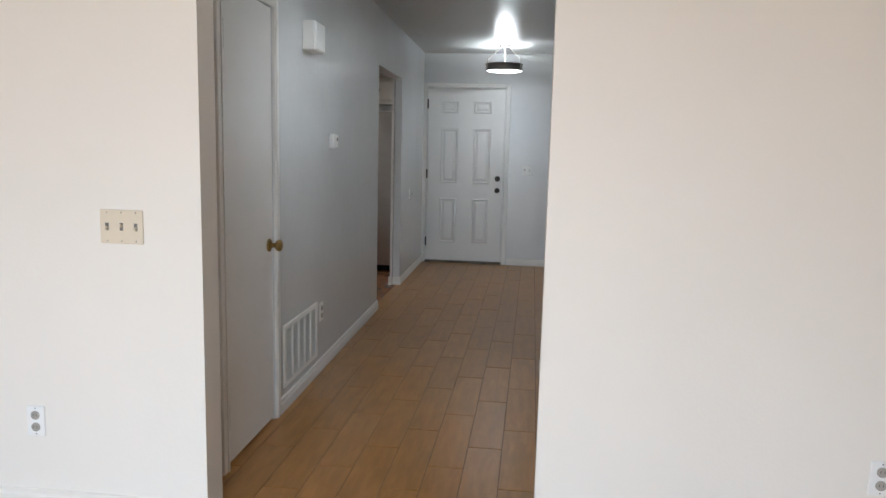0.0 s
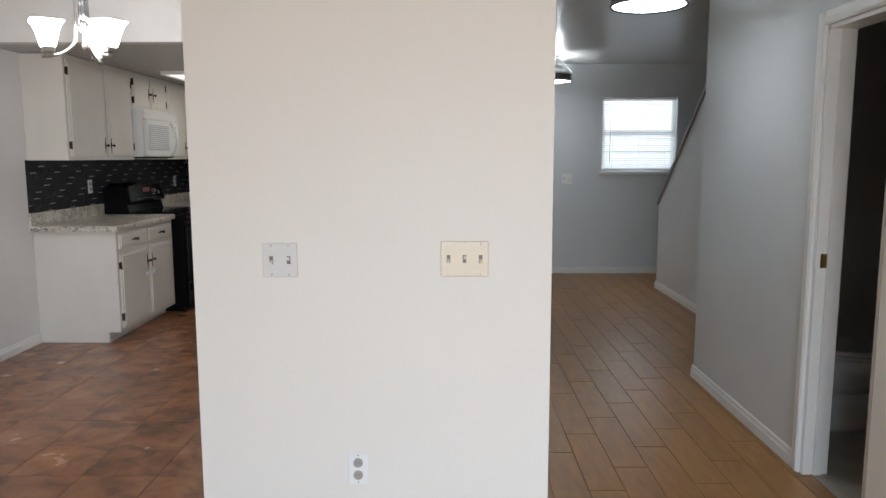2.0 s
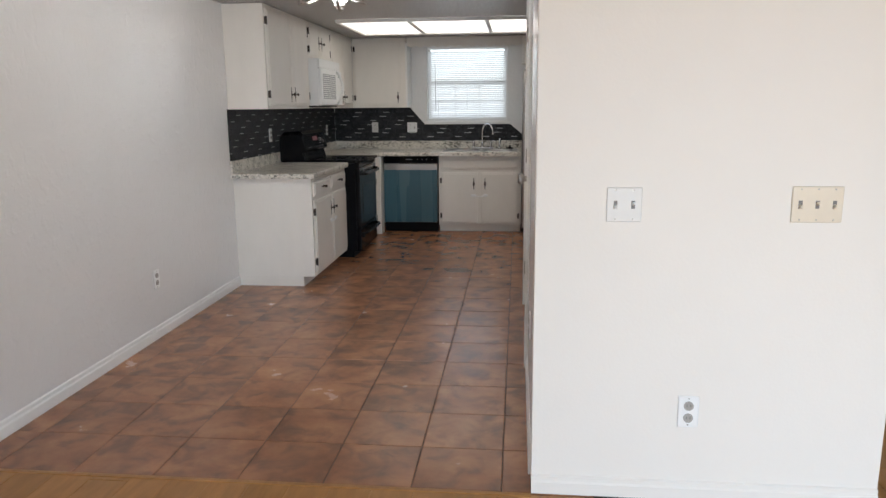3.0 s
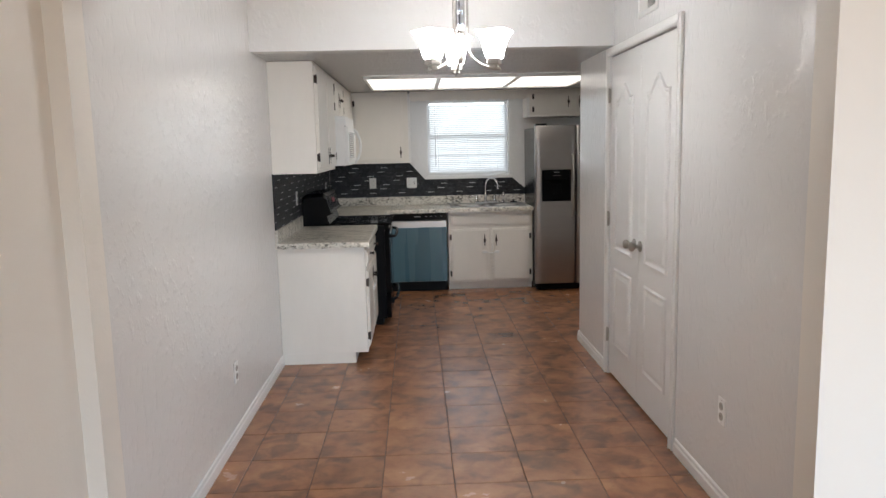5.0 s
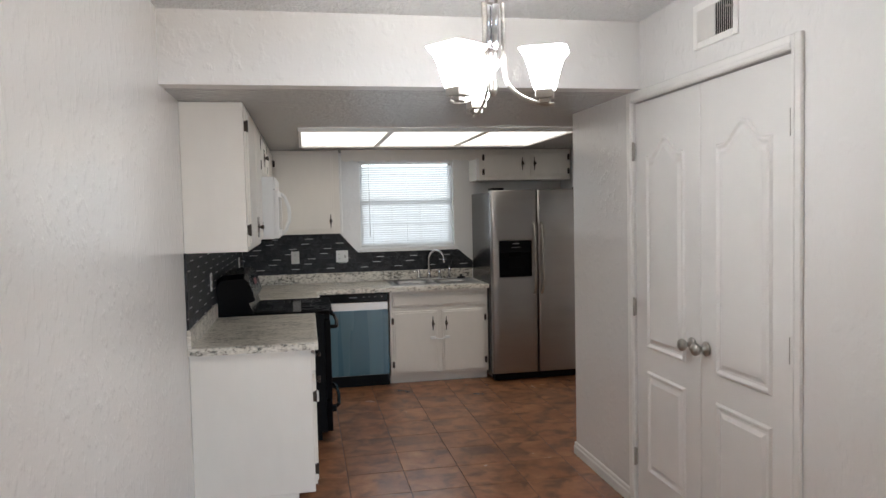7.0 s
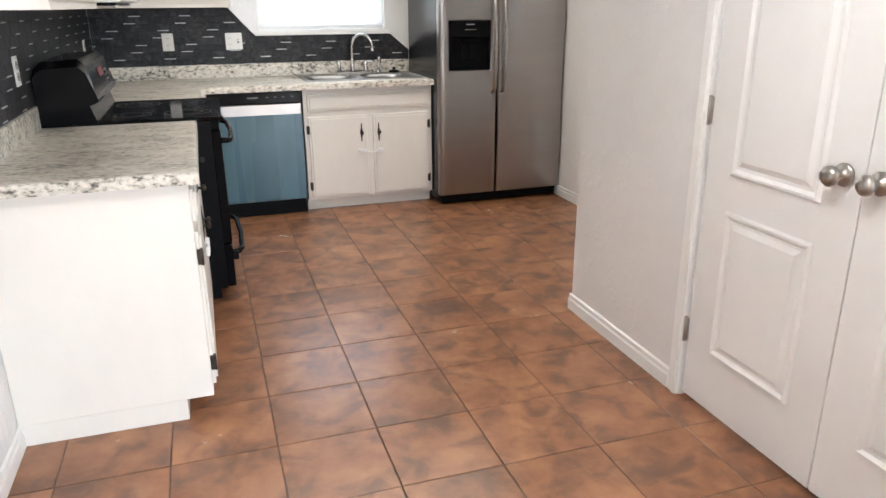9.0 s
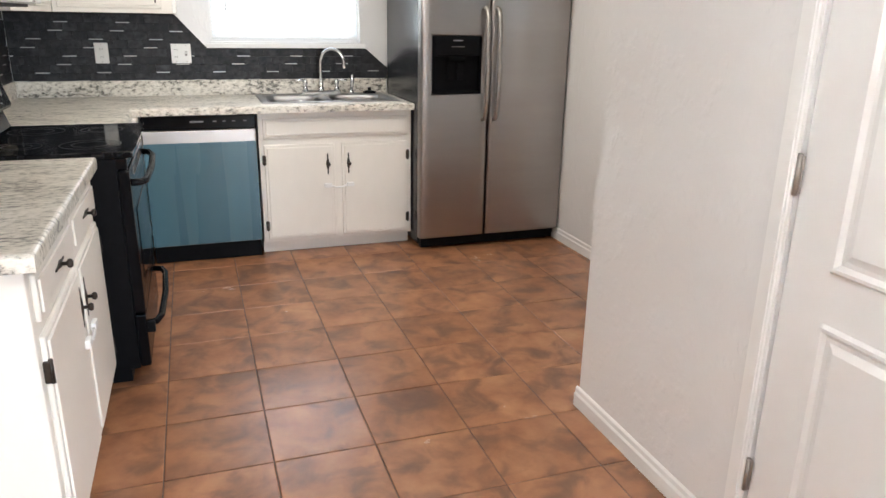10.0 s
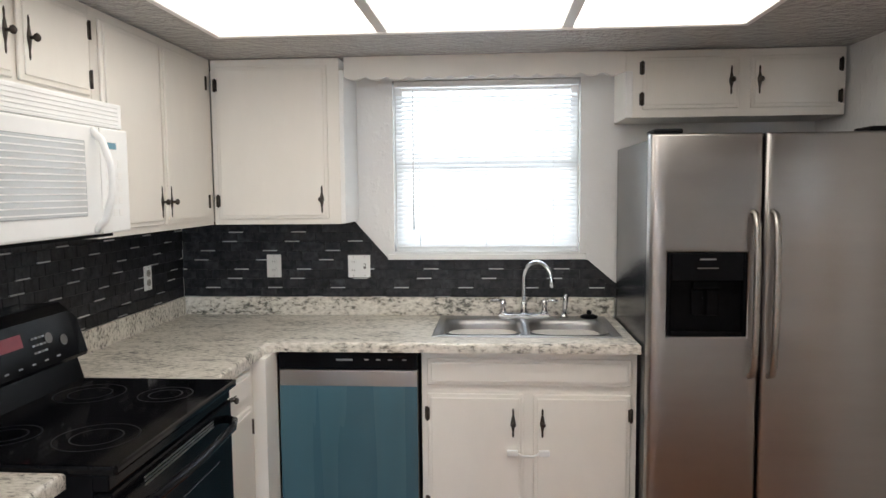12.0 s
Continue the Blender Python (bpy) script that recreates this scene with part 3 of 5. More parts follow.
# ---- wall plates ----
def plate(m, w, h, kind, mat, label, count=1):
    names = {"outlet": ("wall_outlet", "outlet"), "switch": ("light_switch", "switch"), "both": ("wall_outlet", "outlet")}[kind]
    t = thing(names[0], m, label, names[1])
    part("cover_plate", box(-w / 2, -0.006, -h / 2, w / 2, 0, h / 2, 0.0025), mat, t)
    step = w / count
    for i in range(count):
        x = -w / 2 + step * (i + 0.5)
        if kind == "outlet" or (kind == "both" and i == 0):
            for z in (-0.022, 0.022):
                s = part("socket", lathe([(0.0165, 0), (0.0165, 0.0035)], pose(x, -0.006, z, 90, 0, 0), 16), SOCKET if kind == "outlet" and mat is CHALK else mat, t)
                for dx in (-0.006, 0.006):
                    part("slot", box(x + dx - 0.0014, -0.0103, z - 0.003, x + dx + 0.0014, -0.0092, z + 0.006), GREYP, s)
        else:
            part("toggle_slot", box(x - 0.006, -0.0068, -0.013, x + 0.006, -0.0058, 0.013), GREYP, t)
            part("toggle", moved(box(-0.0042, -0.014, -0.005, 0.0042, 0, 0.005, 0.001), pose(x, -0.005, 0.002 if i % 2 else -0.003, -20 if i % 2 else 25, 0, 0)), mat, t)
        for z in (-h * 0.42, h * 0.42):
            part("screw", lathe([(0.003, 0), (0.002, 0.0012)], pose(x, -0.006, z, 90, 0, 0), 8), NICKEL, t)
    return t


plate(pose(-1.2535, YC, 1.0515), 0.157, 0.117, "switch", IVORY, "three-gang ivory light switch plate on the living room wall", 3)
plate(pose(-1.858, YC, 1.048), 0.114, 0.114, "switch", PLATE, "two-gang white light switch plate on the living room wall", 2)
plate(pose(-1.6135, YC, 0.331), 0.07, 0.114, "outlet", CHALK, "white duplex outlet low on the living room wall")
plate(pose(1.26, YC, 0.35), 0.07, 0.114, "outlet", CHALK, "white duplex outlet low on the living room wall")
plate(WEST(4.095, 0.36), 0.07, 0.114, "outlet", CHALK, "white duplex outlet low on the dining room wall")
plate(EAST(3.17, 0.412), 0.07, 0.114, "outlet", CHALK, "white duplex outlet low beside the pantry")
plate(pose(-3.881, YB - 0.011, 1.134), 0.075, 0.118, "outlet", PLATE, "off-white duplex outlet on the slate backsplash")
plate(pose(-3.4415, YB - 0.011, 1.132), 0.114, 0.114, "both", CHALK, "two-gang white outlet and switch plate on the slate backsplash", 2)
plate(pose(XL + 0.011, 8.12, 1.118, 0, 0, 90), 0.07, 0.114, "outlet", CHALK, "white outlet on the slate backsplash near the corner")
plate(pose(XL + 0.011, 6.23, 1.135, 0, 0, 90), 0.07, 0.114, "outlet", CHALK, "white outlet on the slate backsplash beside the range")
plate(pose(0.072, YF, 1.12), 0.114, 0.117, "switch", CHALK, "two-gang white switch plate beside the front door", 2)
plate(HALL @ pose(1.66, 0, 0.36), 0.07, 0.114, "outlet", CHALK, "white outlet beside the hall return grille")

sm_ = thing("detector_base", pose(-1.415, YC, 2.148), "round painted-over detector mounting plate on the living room wall", "mounting plate")
part("disc", lathe([(0.047, 0), (0.047, 0.004), (0.043, 0.007), (0.041, 0.005), (0.03, 0.005), (0.029, 0.007), (0.026, 0.007), (0.025, 0.004), (0.001, 0.004)], pose(0, 0, 0, 90, 0, 0), 32), LWALL, sm_)
for x, z in ((0.036, 0), (-0.036, 0), (0, 0.036), (0, -0.036)):
    part("slot", box(x - 0.004, -0.0075, z - 0.0015, x + 0.004, -0.004, z + 0.0015), GREYP, sm_)


# ---- hall fittings ----
def return_grille():
    g = thing("return_air_grille", HALL @ pose(1.26, 0, 0.28), "white steel return air grille low on the hall wall", "air grille")
    w, h = 0.59, 0.325
    fr = bmesh.new()
    for a, b, c, d in ((-w / 2, -h / 2, -w / 2 + 0.03, h / 2), (w / 2 - 0.03, -h / 2, w / 2, h / 2), (-w / 2 + 0.03, -h / 2, w / 2 - 0.03, -h / 2 + 0.028), (-w / 2 + 0.03, h / 2 - 0.028, w / 2 - 0.03, h / 2)):
        add_box(fr, a, -0.012, b, c, -0.001, d, 0.003)
    part("frame", fr, TRIM, g)
    # Near-black sheet stands in for the shade of the duct behind the louvers.
    part("duct_shade", box(-w / 2 + 0.02, -0.002, -h / 2 + 0.02, w / 2 - 0.02, -0.0005, h / 2 - 0.02), DARK, g)
    for i in range(1, 5):
        x = -w / 2 + 0.03 + (w - 0.06) * i / 5
        part("mullion", box(x - 0.008, -0.013, -h / 2 + 0.03, x + 0.008, -0.002, h / 2 - 0.03, 0.002), TRIM, g)
    me = mesh_of("louver", moved(box(-w / 2 + 0.03, -0.0045, -0.0007, w / 2 - 0.03, 0.0045, 0.0007), pose(0, -0.007, 0, 12)), TRIM)
    for i in range(22):
        o = new("louver", me)
        o.parent = g
        o.matrix_basis = pose(0, 0, -h / 2 + 0.036 + i * 0.0122)


return_grille()
ch = thing("door_chime", HALL @ pose(1.41, 0, 1.915), "white plastic door chime box high on the hall wall", "door chime")
part("housing", box(-0.10, -0.065, -0.075, 0.10, 0, 0.075, 0.006), CHALK, ch)
part("front_cover", box(-0.085, -0.072, -0.07, 0.085, -0.062, 0.07, 0.005), CHALK, ch)
th = thing("thermostat", HALL @ pose(1.88, 0, 1.375), "white wall thermostat with a small dark window", "thermostat")
part("base_plate", box(-0.055, -0.012, -0.045, 0.055, 0, 0.045, 0.003), CHALK, th)
part("cover", box(-0.048, -0.034, -0.038, 0.048, -0.012, 0.038, 0.005), CHALK, th)
part("display", box(0.012, -0.036, 0.0, 0.038, -0.033, 0.02, 0.001), GREYP, th)
hk = thing("wall_hook", HALL @ pose(4.98, 0, 0.87), "small white holder on the hall wall beside the front door", "wall hook")
part("backplate", box(-0.02, -0.006, -0.05, 0.02, 0, 0.05, 0.002), CHALK, hk)
part("prong", tube([(0, -0.006, -0.01), (0, -0.03, -0.02), (0, -0.05, -0.01), (0, -0.055, 0.012)], 0.008), CHALK, hk)


def ring_lamp(x, y, drop, r, label):
    l = thing("ceiling_light", pose(x, y, ZH), label, "ceiling light", "hall ceiling lights")
    part("canopy", lathe([(0.062, 0), (0.062, -0.012), (0.05, -0.024), (0.012, -0.03)], None, 28), NICKEL, l)
    h = 0.075
    z0 = -drop
    prof = [(r + 0.006, z0), (r + 0.008, z0 + 0.008), (r, z0 + 0.012), (r, z0 + h - 0.012), (r + 0.008, z0 + h - 0.008), (r + 0.008, z0 + h), (r - 0.006, z0 + h), (r - 0.006, z0 + 0.004), (r + 0.006, z0)]
    bm = bmesh.new()
    seg = 40
    rings = [[bm.verts.new((q * math.cos(2 * math.pi * i / seg), q * math.sin(2 * math.pi * i / seg), z)) for i in range(seg)] for q, z in prof[:-1]]
    for k in range(len(rings)):
        a, b = rings[k], rings[(k + 1) % len(rings)]
        for i in range(seg):
            bm.faces.new((a[i], a[(i + 1) % seg], b[(i + 1) % seg], b[i])).smooth = True
    part("drum", bm, material("dark_brushed_metal", (0.16, 0.15, 0.14), 0.32, metal=0.9, var=0.1, vscale=40), l, "dark brushed metal ring")
    part("diffuser", lathe([(r - 0.008, z0 + 0.006), (r * 0.7, z0 - 0.002), (0.02, z0 - 0.006)], None, 36), DIFF, l, "glowing white glass diffuser")
    for i in range(3):
        a = radians(90 + 120 * i)
        c, s = math.cos(a), math.sin(a)
        part("arm", tube([(0.035 * c, 0.035 * s, -0.02), (0.06 * c, 0.06 * s, -0.04), ((r + 0.008) * c, (r + 0.008) * s, z0 + h + 0.04), ((r + 0.010) * c, (r + 0.010) * s, z0 + 0.01)], 0.0055, 8), NICKEL, l)
        part("bulb", lathe([(0.012, 0), (0.026, 0.02), (0.03, 0.04), (0.02, 0.062), (0.004, 0.07)], pose(0.07 * c, 0.07 * s, z0 + 0.02), 16), BULB, l)


ring_lamp(-0.35, 3.70, 0.345, 0.178, "dark ring semi-flush hall light, lit, near the living room")
ring_lamp(-0.205, 7.9, 0.272, 0.19, "dark ring semi-flush hall light, lit, near the front door")


# ---- chandelier ----
def chandelier():
    c = thing("chandelier", pose(-3.155, 3.88, ZC), "three-light brushed nickel chandelier with lit flared square glass shades", "chandelier")
    bm = bmesh.new()
    add_box(bm, -0.068, -0.068, -0.016, 0.068, 0.068, 0, 0.002)
    add_box(bm, -0.056, -0.056, -0.034, 0.056, 0.056, -0.016, 0.003)
    part("canopy", moved(bm, pose(0, 0, 0, 0, 0, 38)), NICKEL, c)
    part("stem", lathe([(0.012, -0.034), (0.009, -0.05), (0.009, -0.062)], None, 12), CHROME, c)
    for i in range(4):
        link = bmesh.new()
        pts = [(0.010 * math.cos(a), 0, 0.017 * math.sin(a)) for a in [2 * math.pi * k / 10 for k in range(11)]]
        add_tube(link, pts, 0.0025, 6)
        part("chain_link", moved(link, pose(0.002 * (i % 2), 0, -0.074 - i * 0.022, 0, 0, 90 * (i % 2))), CHROME, c)
    part("wire_wrap", tube([(0.006 * math.cos(k * 1.9), 0.006 * math.sin(k * 1.9), -0.062 - 0.0065 * k) for k in range(15)], 0.003, 6), TWIST, c, "green wire twisted round the chain")
    lp = bmesh.new()
    for a, b, d, e in ((-0.022, -0.235, -0.014, -0.150), (0.014, -0.235, 0.022, -0.150), (-0.014, -0.158, 0.014, -0.150), (-0.014, -0.235, 0.014, -0.227)):
        add_box(lp, a, -0.005, b, d, 0.005, e, 0.001)
    part("top_loop", moved(lp, pose(0, 0, 0.0, 0, 0, 20)), NICKEL, c)
    for dx, dy in ((-0.014, 0.0), (0.010, 0.012), (0.008, -0.012)):
        part("column_rod", lathe([(0.011, -0.235), (0.0125, -0.24), (0.0125, -0.30), (0.0105, -0.305), (0.0125, -0.31), (0.0125, -0.365), (0.008, -0.375), (0.005, -0.385)], pose(dx, dy, 0), 14), CHROME, c)
    part("hub", lathe([(0.018, -0.38), (0.020, -0.39), (0.012, -0.42), (0.010, -0.47), (0.016, -0.49), (0.016, -0.51), (0.006, -0.53)], None, 16), NICKEL, c)
    R = 0.168
    for i, a in enumerate((215, 335, 95)):
        m = pose(0, 0, 0, 0, 0, a)
        pts = [(0.036, 0, -0.232), (0.036, 0, -0.40), (0.040, 0, -0.46)]
        for k in range(1, 9):
            u = k / 8
            pts.append((0.040 + (R + 0.03 - 0.040) * (1 - math.cos(u * math.pi / 2)) ** 0.9, 0, -0.46 - 0.105 * math.sin(u * math.pi / 2)))
        arm = part("arm", moved(tube(pts, 0.006, 8, (0.005, 0.009)), m), NICKEL, c)
        cup = bmesh.new()
        add_box(cup, R - 0.028, -0.028, -0.545, R + 0.028, 0.028, -0.515, 0.004)
        add_box(cup, R - 0.018, -0.018, -0.562, R + 0.018, 0.018, -0.545, 0.003)
        part("shade_cup", moved(cup, m), NICKEL, arm)
        sh = bmesh.new()
        prof = [(0.036, -0.516), (0.042, -0.50), (0.048, -0.475), (0.056, -0.445), (0.068, -0.415), (0.086, -0.392), (0.082, -0.390), (0.062, -0.415), (0.050, -0.445), (0.042, -0.475), (0.032, -0.51)]
        rings = []
        for s, z in [(q * 0.88, zz) for q, zz in prof]:
            ring = []
            for k in range(4):
                for f in (-0.8, 0, 0.8):
                    th_ = math.pi / 2 * k
                    y = s * f
                    ring.append(sh.verts.new((R + s * math.cos(th_) - y * math.sin(th_), s * math.sin(th_) + y * math.cos(th_), z + (0.006 if abs(f) > 0.5 and s > 0.08 else 0))))
            rings.append(ring)
        for p, q in zip(rings, rings[1:]):
            for k in range(12):
                sh.faces.new((p[k], p[(k + 1) % 12], q[(k + 1) % 12], q[k]))
        sh.faces.new(rings[0])
        sh.faces.new(list(reversed(rings[-1])))
        part("shade", moved(sh, m), SHADE, c, "lit frosted white square flared shade")


chandelier()


def air_register():
    g = thing("air_register", EAST(4.225, 2.282), "white wall air register with dark half-open slats above the pantry", "air register")
    w, h = 0.315, 0.185
    fr = bmesh.new()
    for a, b, c, d in ((-w / 2, -h / 2, -w / 2 + 0.032, h / 2), (w / 2 - 0.032, -h / 2, w / 2, h / 2), (-w / 2 + 0.032, -h / 2, w / 2 - 0.032, -h / 2 + 0.03), (-w / 2 + 0.032, h / 2 - 0.03, w / 2 - 0.032, h / 2)):
        add_box(fr, a, -0.008, b, c, -0.001, d, 0.002)
    part("frame", fr, TRIM, g)
    # Thin dark sheet painted as the unlit duct between the slats.
    part("duct_shade", box(-w / 2 + 0.03, -0.0015, -h / 2 + 0.028, w / 2 - 0.03, -0.0005, h / 2 - 0.028), DARK, g)
    n = 18
    for i in range(n):
        x = -w / 2 + 0.04 + (w - 0.08) * i / (n - 1)
        turn = 62 if i < n / 2 else -30
        part("slat", moved(box(-0.0055, -0.0006, -h / 2 + 0.03, 0.0055, 0.0006, h / 2 - 0.03), pose(x, -0.006, 0, 0, 0, turn)), TRIM, g)
    part("damper_lever", moved(box(-0.006, -0.03, -0.004, 0.006, 0, 0.004, 0.001), pose(w / 2 - 0.03, -0.006, 0.02, 0, 0, -25)), NICKEL, g)


air_register()


# ---- kitchen cabinets ----
def pull(parent, x, z, y, vertical=True):
    """A dark bronze spindle backplate with a small knob."""
    bm = bmesh.new()
    prof = [(0.002, -0.062), (0.0045, -0.052), (0.004, -0.035), (0.008, -0.016), (0.011, 0), (0.008, 0.016), (0.004, 0.035), (0.0045, 0.052), (0.002, 0.062)]
    add_lathe(bm, prof, Matrix.Translation((0, -0.001, 0)) @ Matrix.Diagonal((1, 0.45, 1, 1)), 10)
    add_lathe(bm, [(0.0055, 0), (0.005, 0.014), (0.011, 0.018), (0.0125, 0.024), (0.008, 0.029), (0.002, 0.030)], pose(0, -0.002, 0, 90, 0, 0), 14)
    part("handle", moved(bm, pose(x, y, z, 0, 0 if vertical else 90, 0)), BRONZE, parent, "dark bronze spindle handle")


def cab_door(parent, x0, x1, z0, z1, y, hinges="", handle=None, vertical=True, name="door"):
    """A lipped slab door with a stepped edge; its back lies at y."""
    d = part(name, box(x0, y - 0.012, z0, x1, y, z1, 0.003), CAB, parent)
    part("raised_field", box(x0 + 0.016, y - 0.019, z0 + 0.016, x1 - 0.016, y - 0.0118, z1 - 0.016, 0.004), CAB, d)
    if handle:
        pull(d, handle[0], handle[1], y - 0.019, vertical)
    dz = min(0.085, (z1 - z0) * 0.2)
    for s in hinges:
        x = x0 if s == "l" else x1
        for z in (z0 + dz, z1 - dz):
            bm = box(x - 0.011, y - 0.016, z - 0.026, x + 0.009, y - 0.0005, z + 0.026, 0.0015)
            add_tube(bm, [(x - 0.001 if s == "l" else x + 0.001, y - 0.016, z - 0.03), (x - 0.001 if s == "l" else x + 0.001, y - 0.016, z + 0.03)], 0.005, 8)
            part("hinge", bm, BRONZE, d, "black cabinet hinge")
    return d


def cabinet(m, w, z0, z1, d, label, toe=0.0, group="kitchen cabinets", toe_in=0.09):
    c = thing("base_cabinet" if toe else "wall_cabinet", m, label, "cabinet", group)
    bm = bmesh.new()
    if toe:
        add_box(bm, 0, -d, toe, w, -0.001, z1, 0.002)
        add_box(bm, 0, -d + toe_in, 0.001, w, -0.001, toe)
    else:
        add_box(bm, 0, -d, z0, w, -0.001, z1, 0.002)
    part("body", bm, CAB, c)
    return c


# near base cabinet on the west wall
y0 = 5.37
c = cabinet(WEST(y0), 1.065, 0, 0.842, 0.612, "cream base cabinet with two drawers and two doors, end panel exposed", 0.078)
for a, b in ((0.035, 0.52), (0.545, 1.03)):
    cab_door(c, a, b, 0.700, 0.812, -0.612, "", ((a + b) / 2, 0.756), False, "drawer")
cab_door(c, 0.035, 0.52, 0.105, 0.665, -0.612, "l", (0.488, 0.555))
cab_door(c, 0.545, 1.03, 0.105, 0.665, -0.612, "r", (0.577, 0.555))


def child_lock(m, x, z):
    k = thing("cabinet_lock", m, "white plastic child safety lock across two cabinet doors", "child lock")
    for s in (-1, 1):
        part("clip", box(x + s * 0.066 - 0.023, -0.016, z - 0.013, x + s * 0.066 + 0.023, 0, z + 0.013, 0.005), CHALK, k)
    part("strap", tube([(x - 0.05, -0.008, z), (x - 0.02, -0.012, z - 0.012), (x + 0.02, -0.012, z - 0.012), (x + 0.05, -0.008, z)], 0.005, 8), CHALK, k)


child_lock(WEST(y0) @ pose(0, -0.632, 0), 0.532, 0.455)

# corner base cabinet
c = cabinet(WEST(7.215), 1.29, 0, 0.842, 0.64, "narrow cream corner base cabinet between range and dishwasher", 0.078)
cab_door(c, 0.03, 0.44, 0.700, 0.812, -0.64, "", (0.2, 0.756), False, "drawer")
cab_door(c, 0.03, 0.44, 0.105, 0.665, -0.64, "r", None)
part("filler_post", box(0.49, -0.697, 0.001, 0.645, -0.64, 0.842, 0.004), CAB, c)

# sink base
c = cabinet(pose(-3.066, YB, 0), 0.896, 0, 0.842, 0.622, "cream sink base cabinet with a false drawer front and two doors", 0.08, toe_in=0.07)
cab_door(c, 0.025, 0.871, 0.695, 0.808, -0.622, "", None, True, "drawer_front")
cab_door(c, 0.025, 0.428, 0.10, 0.658, -0.622, "l", (0.385, 0.538))
cab_door(c, 0.468, 0.871, 0.10, 0.658, -0.622, "r", (0.507, 0.538))
child_lock(pose(-3.066, YB - 0.642, 0), 0.448, 0.412)

# wall cabinets
c = cabinet(WEST(5.36), 1.085, 1.36, ZK - 0.003, 0.31, "tall cream wall cabinet with two doors, end panel exposed")
cab_door(c, 0.03, 0.575, 1.385, 2.085, -0.31, "l", (0.535, 1.475))
cab_door(c, 0.60, 1.06, 1.385, 2.085, -0.31, "r", (0.635, 1.475))
c = cabinet(WEST(6.447), 0.76, 1.80, ZK - 0.003, 0.31, "short cream wall cabinet above the microwave")
cab_door(c, 0.02, 0.365, 1.825, 2.085, -0.31, "l", (0.33, 1.945))
cab_door(c, 0.395, 0.74, 1.825, 2.085, -0.31, "r", (0.43, 1.945))
c = cabinet(WEST(7.209), 0.985, 1.36, ZK - 0.003, 0.31, "tall cream wall cabinet with two doors in the corner")
cab_door(c, 0.045, 0.462, 1.385, 2.085, -0.31, "", (0.43, 1.475))
cab_door(c, 0.478, 0.90, 1.385, 2.085, -0.31, "r", (0.51, 1.475))
c = cabinet(pose(-4.063, YB, 0), 0.60, 1.36, ZK - 0.003, 0.312, "cream wall cabinet with one door beside the window")
cab_door(c, 0.025, 0.545, 1.385, 2.085, -0.312, "l", (0.515, 1.475))
part("end_strip", box(0.60, -0.318, 1.362, 0.622, -0.002, ZK - 0.06, 0.006), TRIM, c)
c = cabinet(pose(-2.175, YB, 0), 0.938, 1.825, ZK - 0.003, 0.312, "short cream wall cabinet above the refrigerator")
cab_door(c, 0.07, 0.485, 1.86, 2.085, -0.312, "l", (0.45, 1.98))
cab_door(c, 0.535, 0.915, 1.86, 2.085, -0.312, "r", (0.57, 1.98))
part("end_strip", box(-0.001, -0.318, 1.825, 0.03, -0.312, 2.03, 0.003), TRIM, c)


def valance():
    v = thing("window_valance", pose(0, YB - 0.30, 0), "cream scalloped wooden valance board above the window", "valance")
    bm = bmesh.new()
    x0, x1, n = -3.438, -2.178, 132
    f, b = [], []
    for i in range(n + 1):
        x = x0 + (x1 - x0) * i / n
        z = 2.028 - 0.015 * abs(math.sin(math.pi * (x - x0) / 0.0967))
        f.append((bm.verts.new((x, -0.018, z)), bm.verts.new((x, -0.018, ZK - 0.003))))
        b.append((bm.verts.new((x, 0, z)), bm.verts.new((x, 0, ZK - 0.003))))
    for i in range(n):
        bm.faces.new((f[i][0], f[i + 1][0], f[i + 1][1], f[i][1]))
        bm.faces.new((b[i][0], b[i][1], b[i + 1][1], b[i + 1][0]))
        bm.faces.new((f[i][0], b[i][0], b[i + 1][0], f[i + 1][0]))
        bm.faces.new((f[i][1], f[i + 1][1], b[i + 1][1], b[i][1]))
    bm.faces.new((f[0][0], f[0][1], b[0][1], b[0][0]))
    bm.faces.new((f[-1][0], b[-1][0], b[-1][1], f[-1][1]))
    part("board", bm, CAB, v)


valance()


# ---- countertops ----
def cells(xs, ys, inside, z0, z1):
    """A slab over the marked cells of a grid, closed at its rims."""
    bm = bmesh.new()
    top, bot = {}, {}
    def v(d, i, j, z):
        if (i, j) not in d:
            d[(i, j)] = bm.verts.new((xs[i], ys[j], z))
        return d[(i, j)]
    on = {(i, j) for i in range(len(xs) - 1) for j in range(len(ys) - 1) if inside(i, j)}
    for i, j in on:
        bm.faces.new([v(top, *q, z1) for q in ((i, j), (i + 1, j), (i + 1, j + 1), (i, j + 1))])
        bm.faces.new([v(bot, *q, z0) for q in ((i, j), (i, j + 1), (i + 1, j + 1), (i + 1, j))])
        for (di, dj), (p, q) in (((0, -1), ((i, j), (i + 1, j))), ((1, 0), ((i + 1, j), (i + 1, j + 1))), ((0, 1), ((i + 1, j + 1), (i, j + 1))), ((-1, 0), ((i, j + 1), (i, j)))):
            if (i + di, j + dj) not in on:
                bm.faces.new((v(top, *p, z1), v(bot, *p, z0), v(bot, *q, z0), v(top, *q, z1)))
    bm.normal_update()
    rim = [e for e in bm.edges if len(e.link_faces) == 2 and all(abs(q.co.z - z1) < 1e-6 for q in e.verts) and any(abs(f.normal.z) < 0.5 for f in e.link_faces)]
    bmesh.ops.bevel(bm, geom=rim, offset=0.011, segments=3, profile=0.5, affect='EDGES')
    return bm


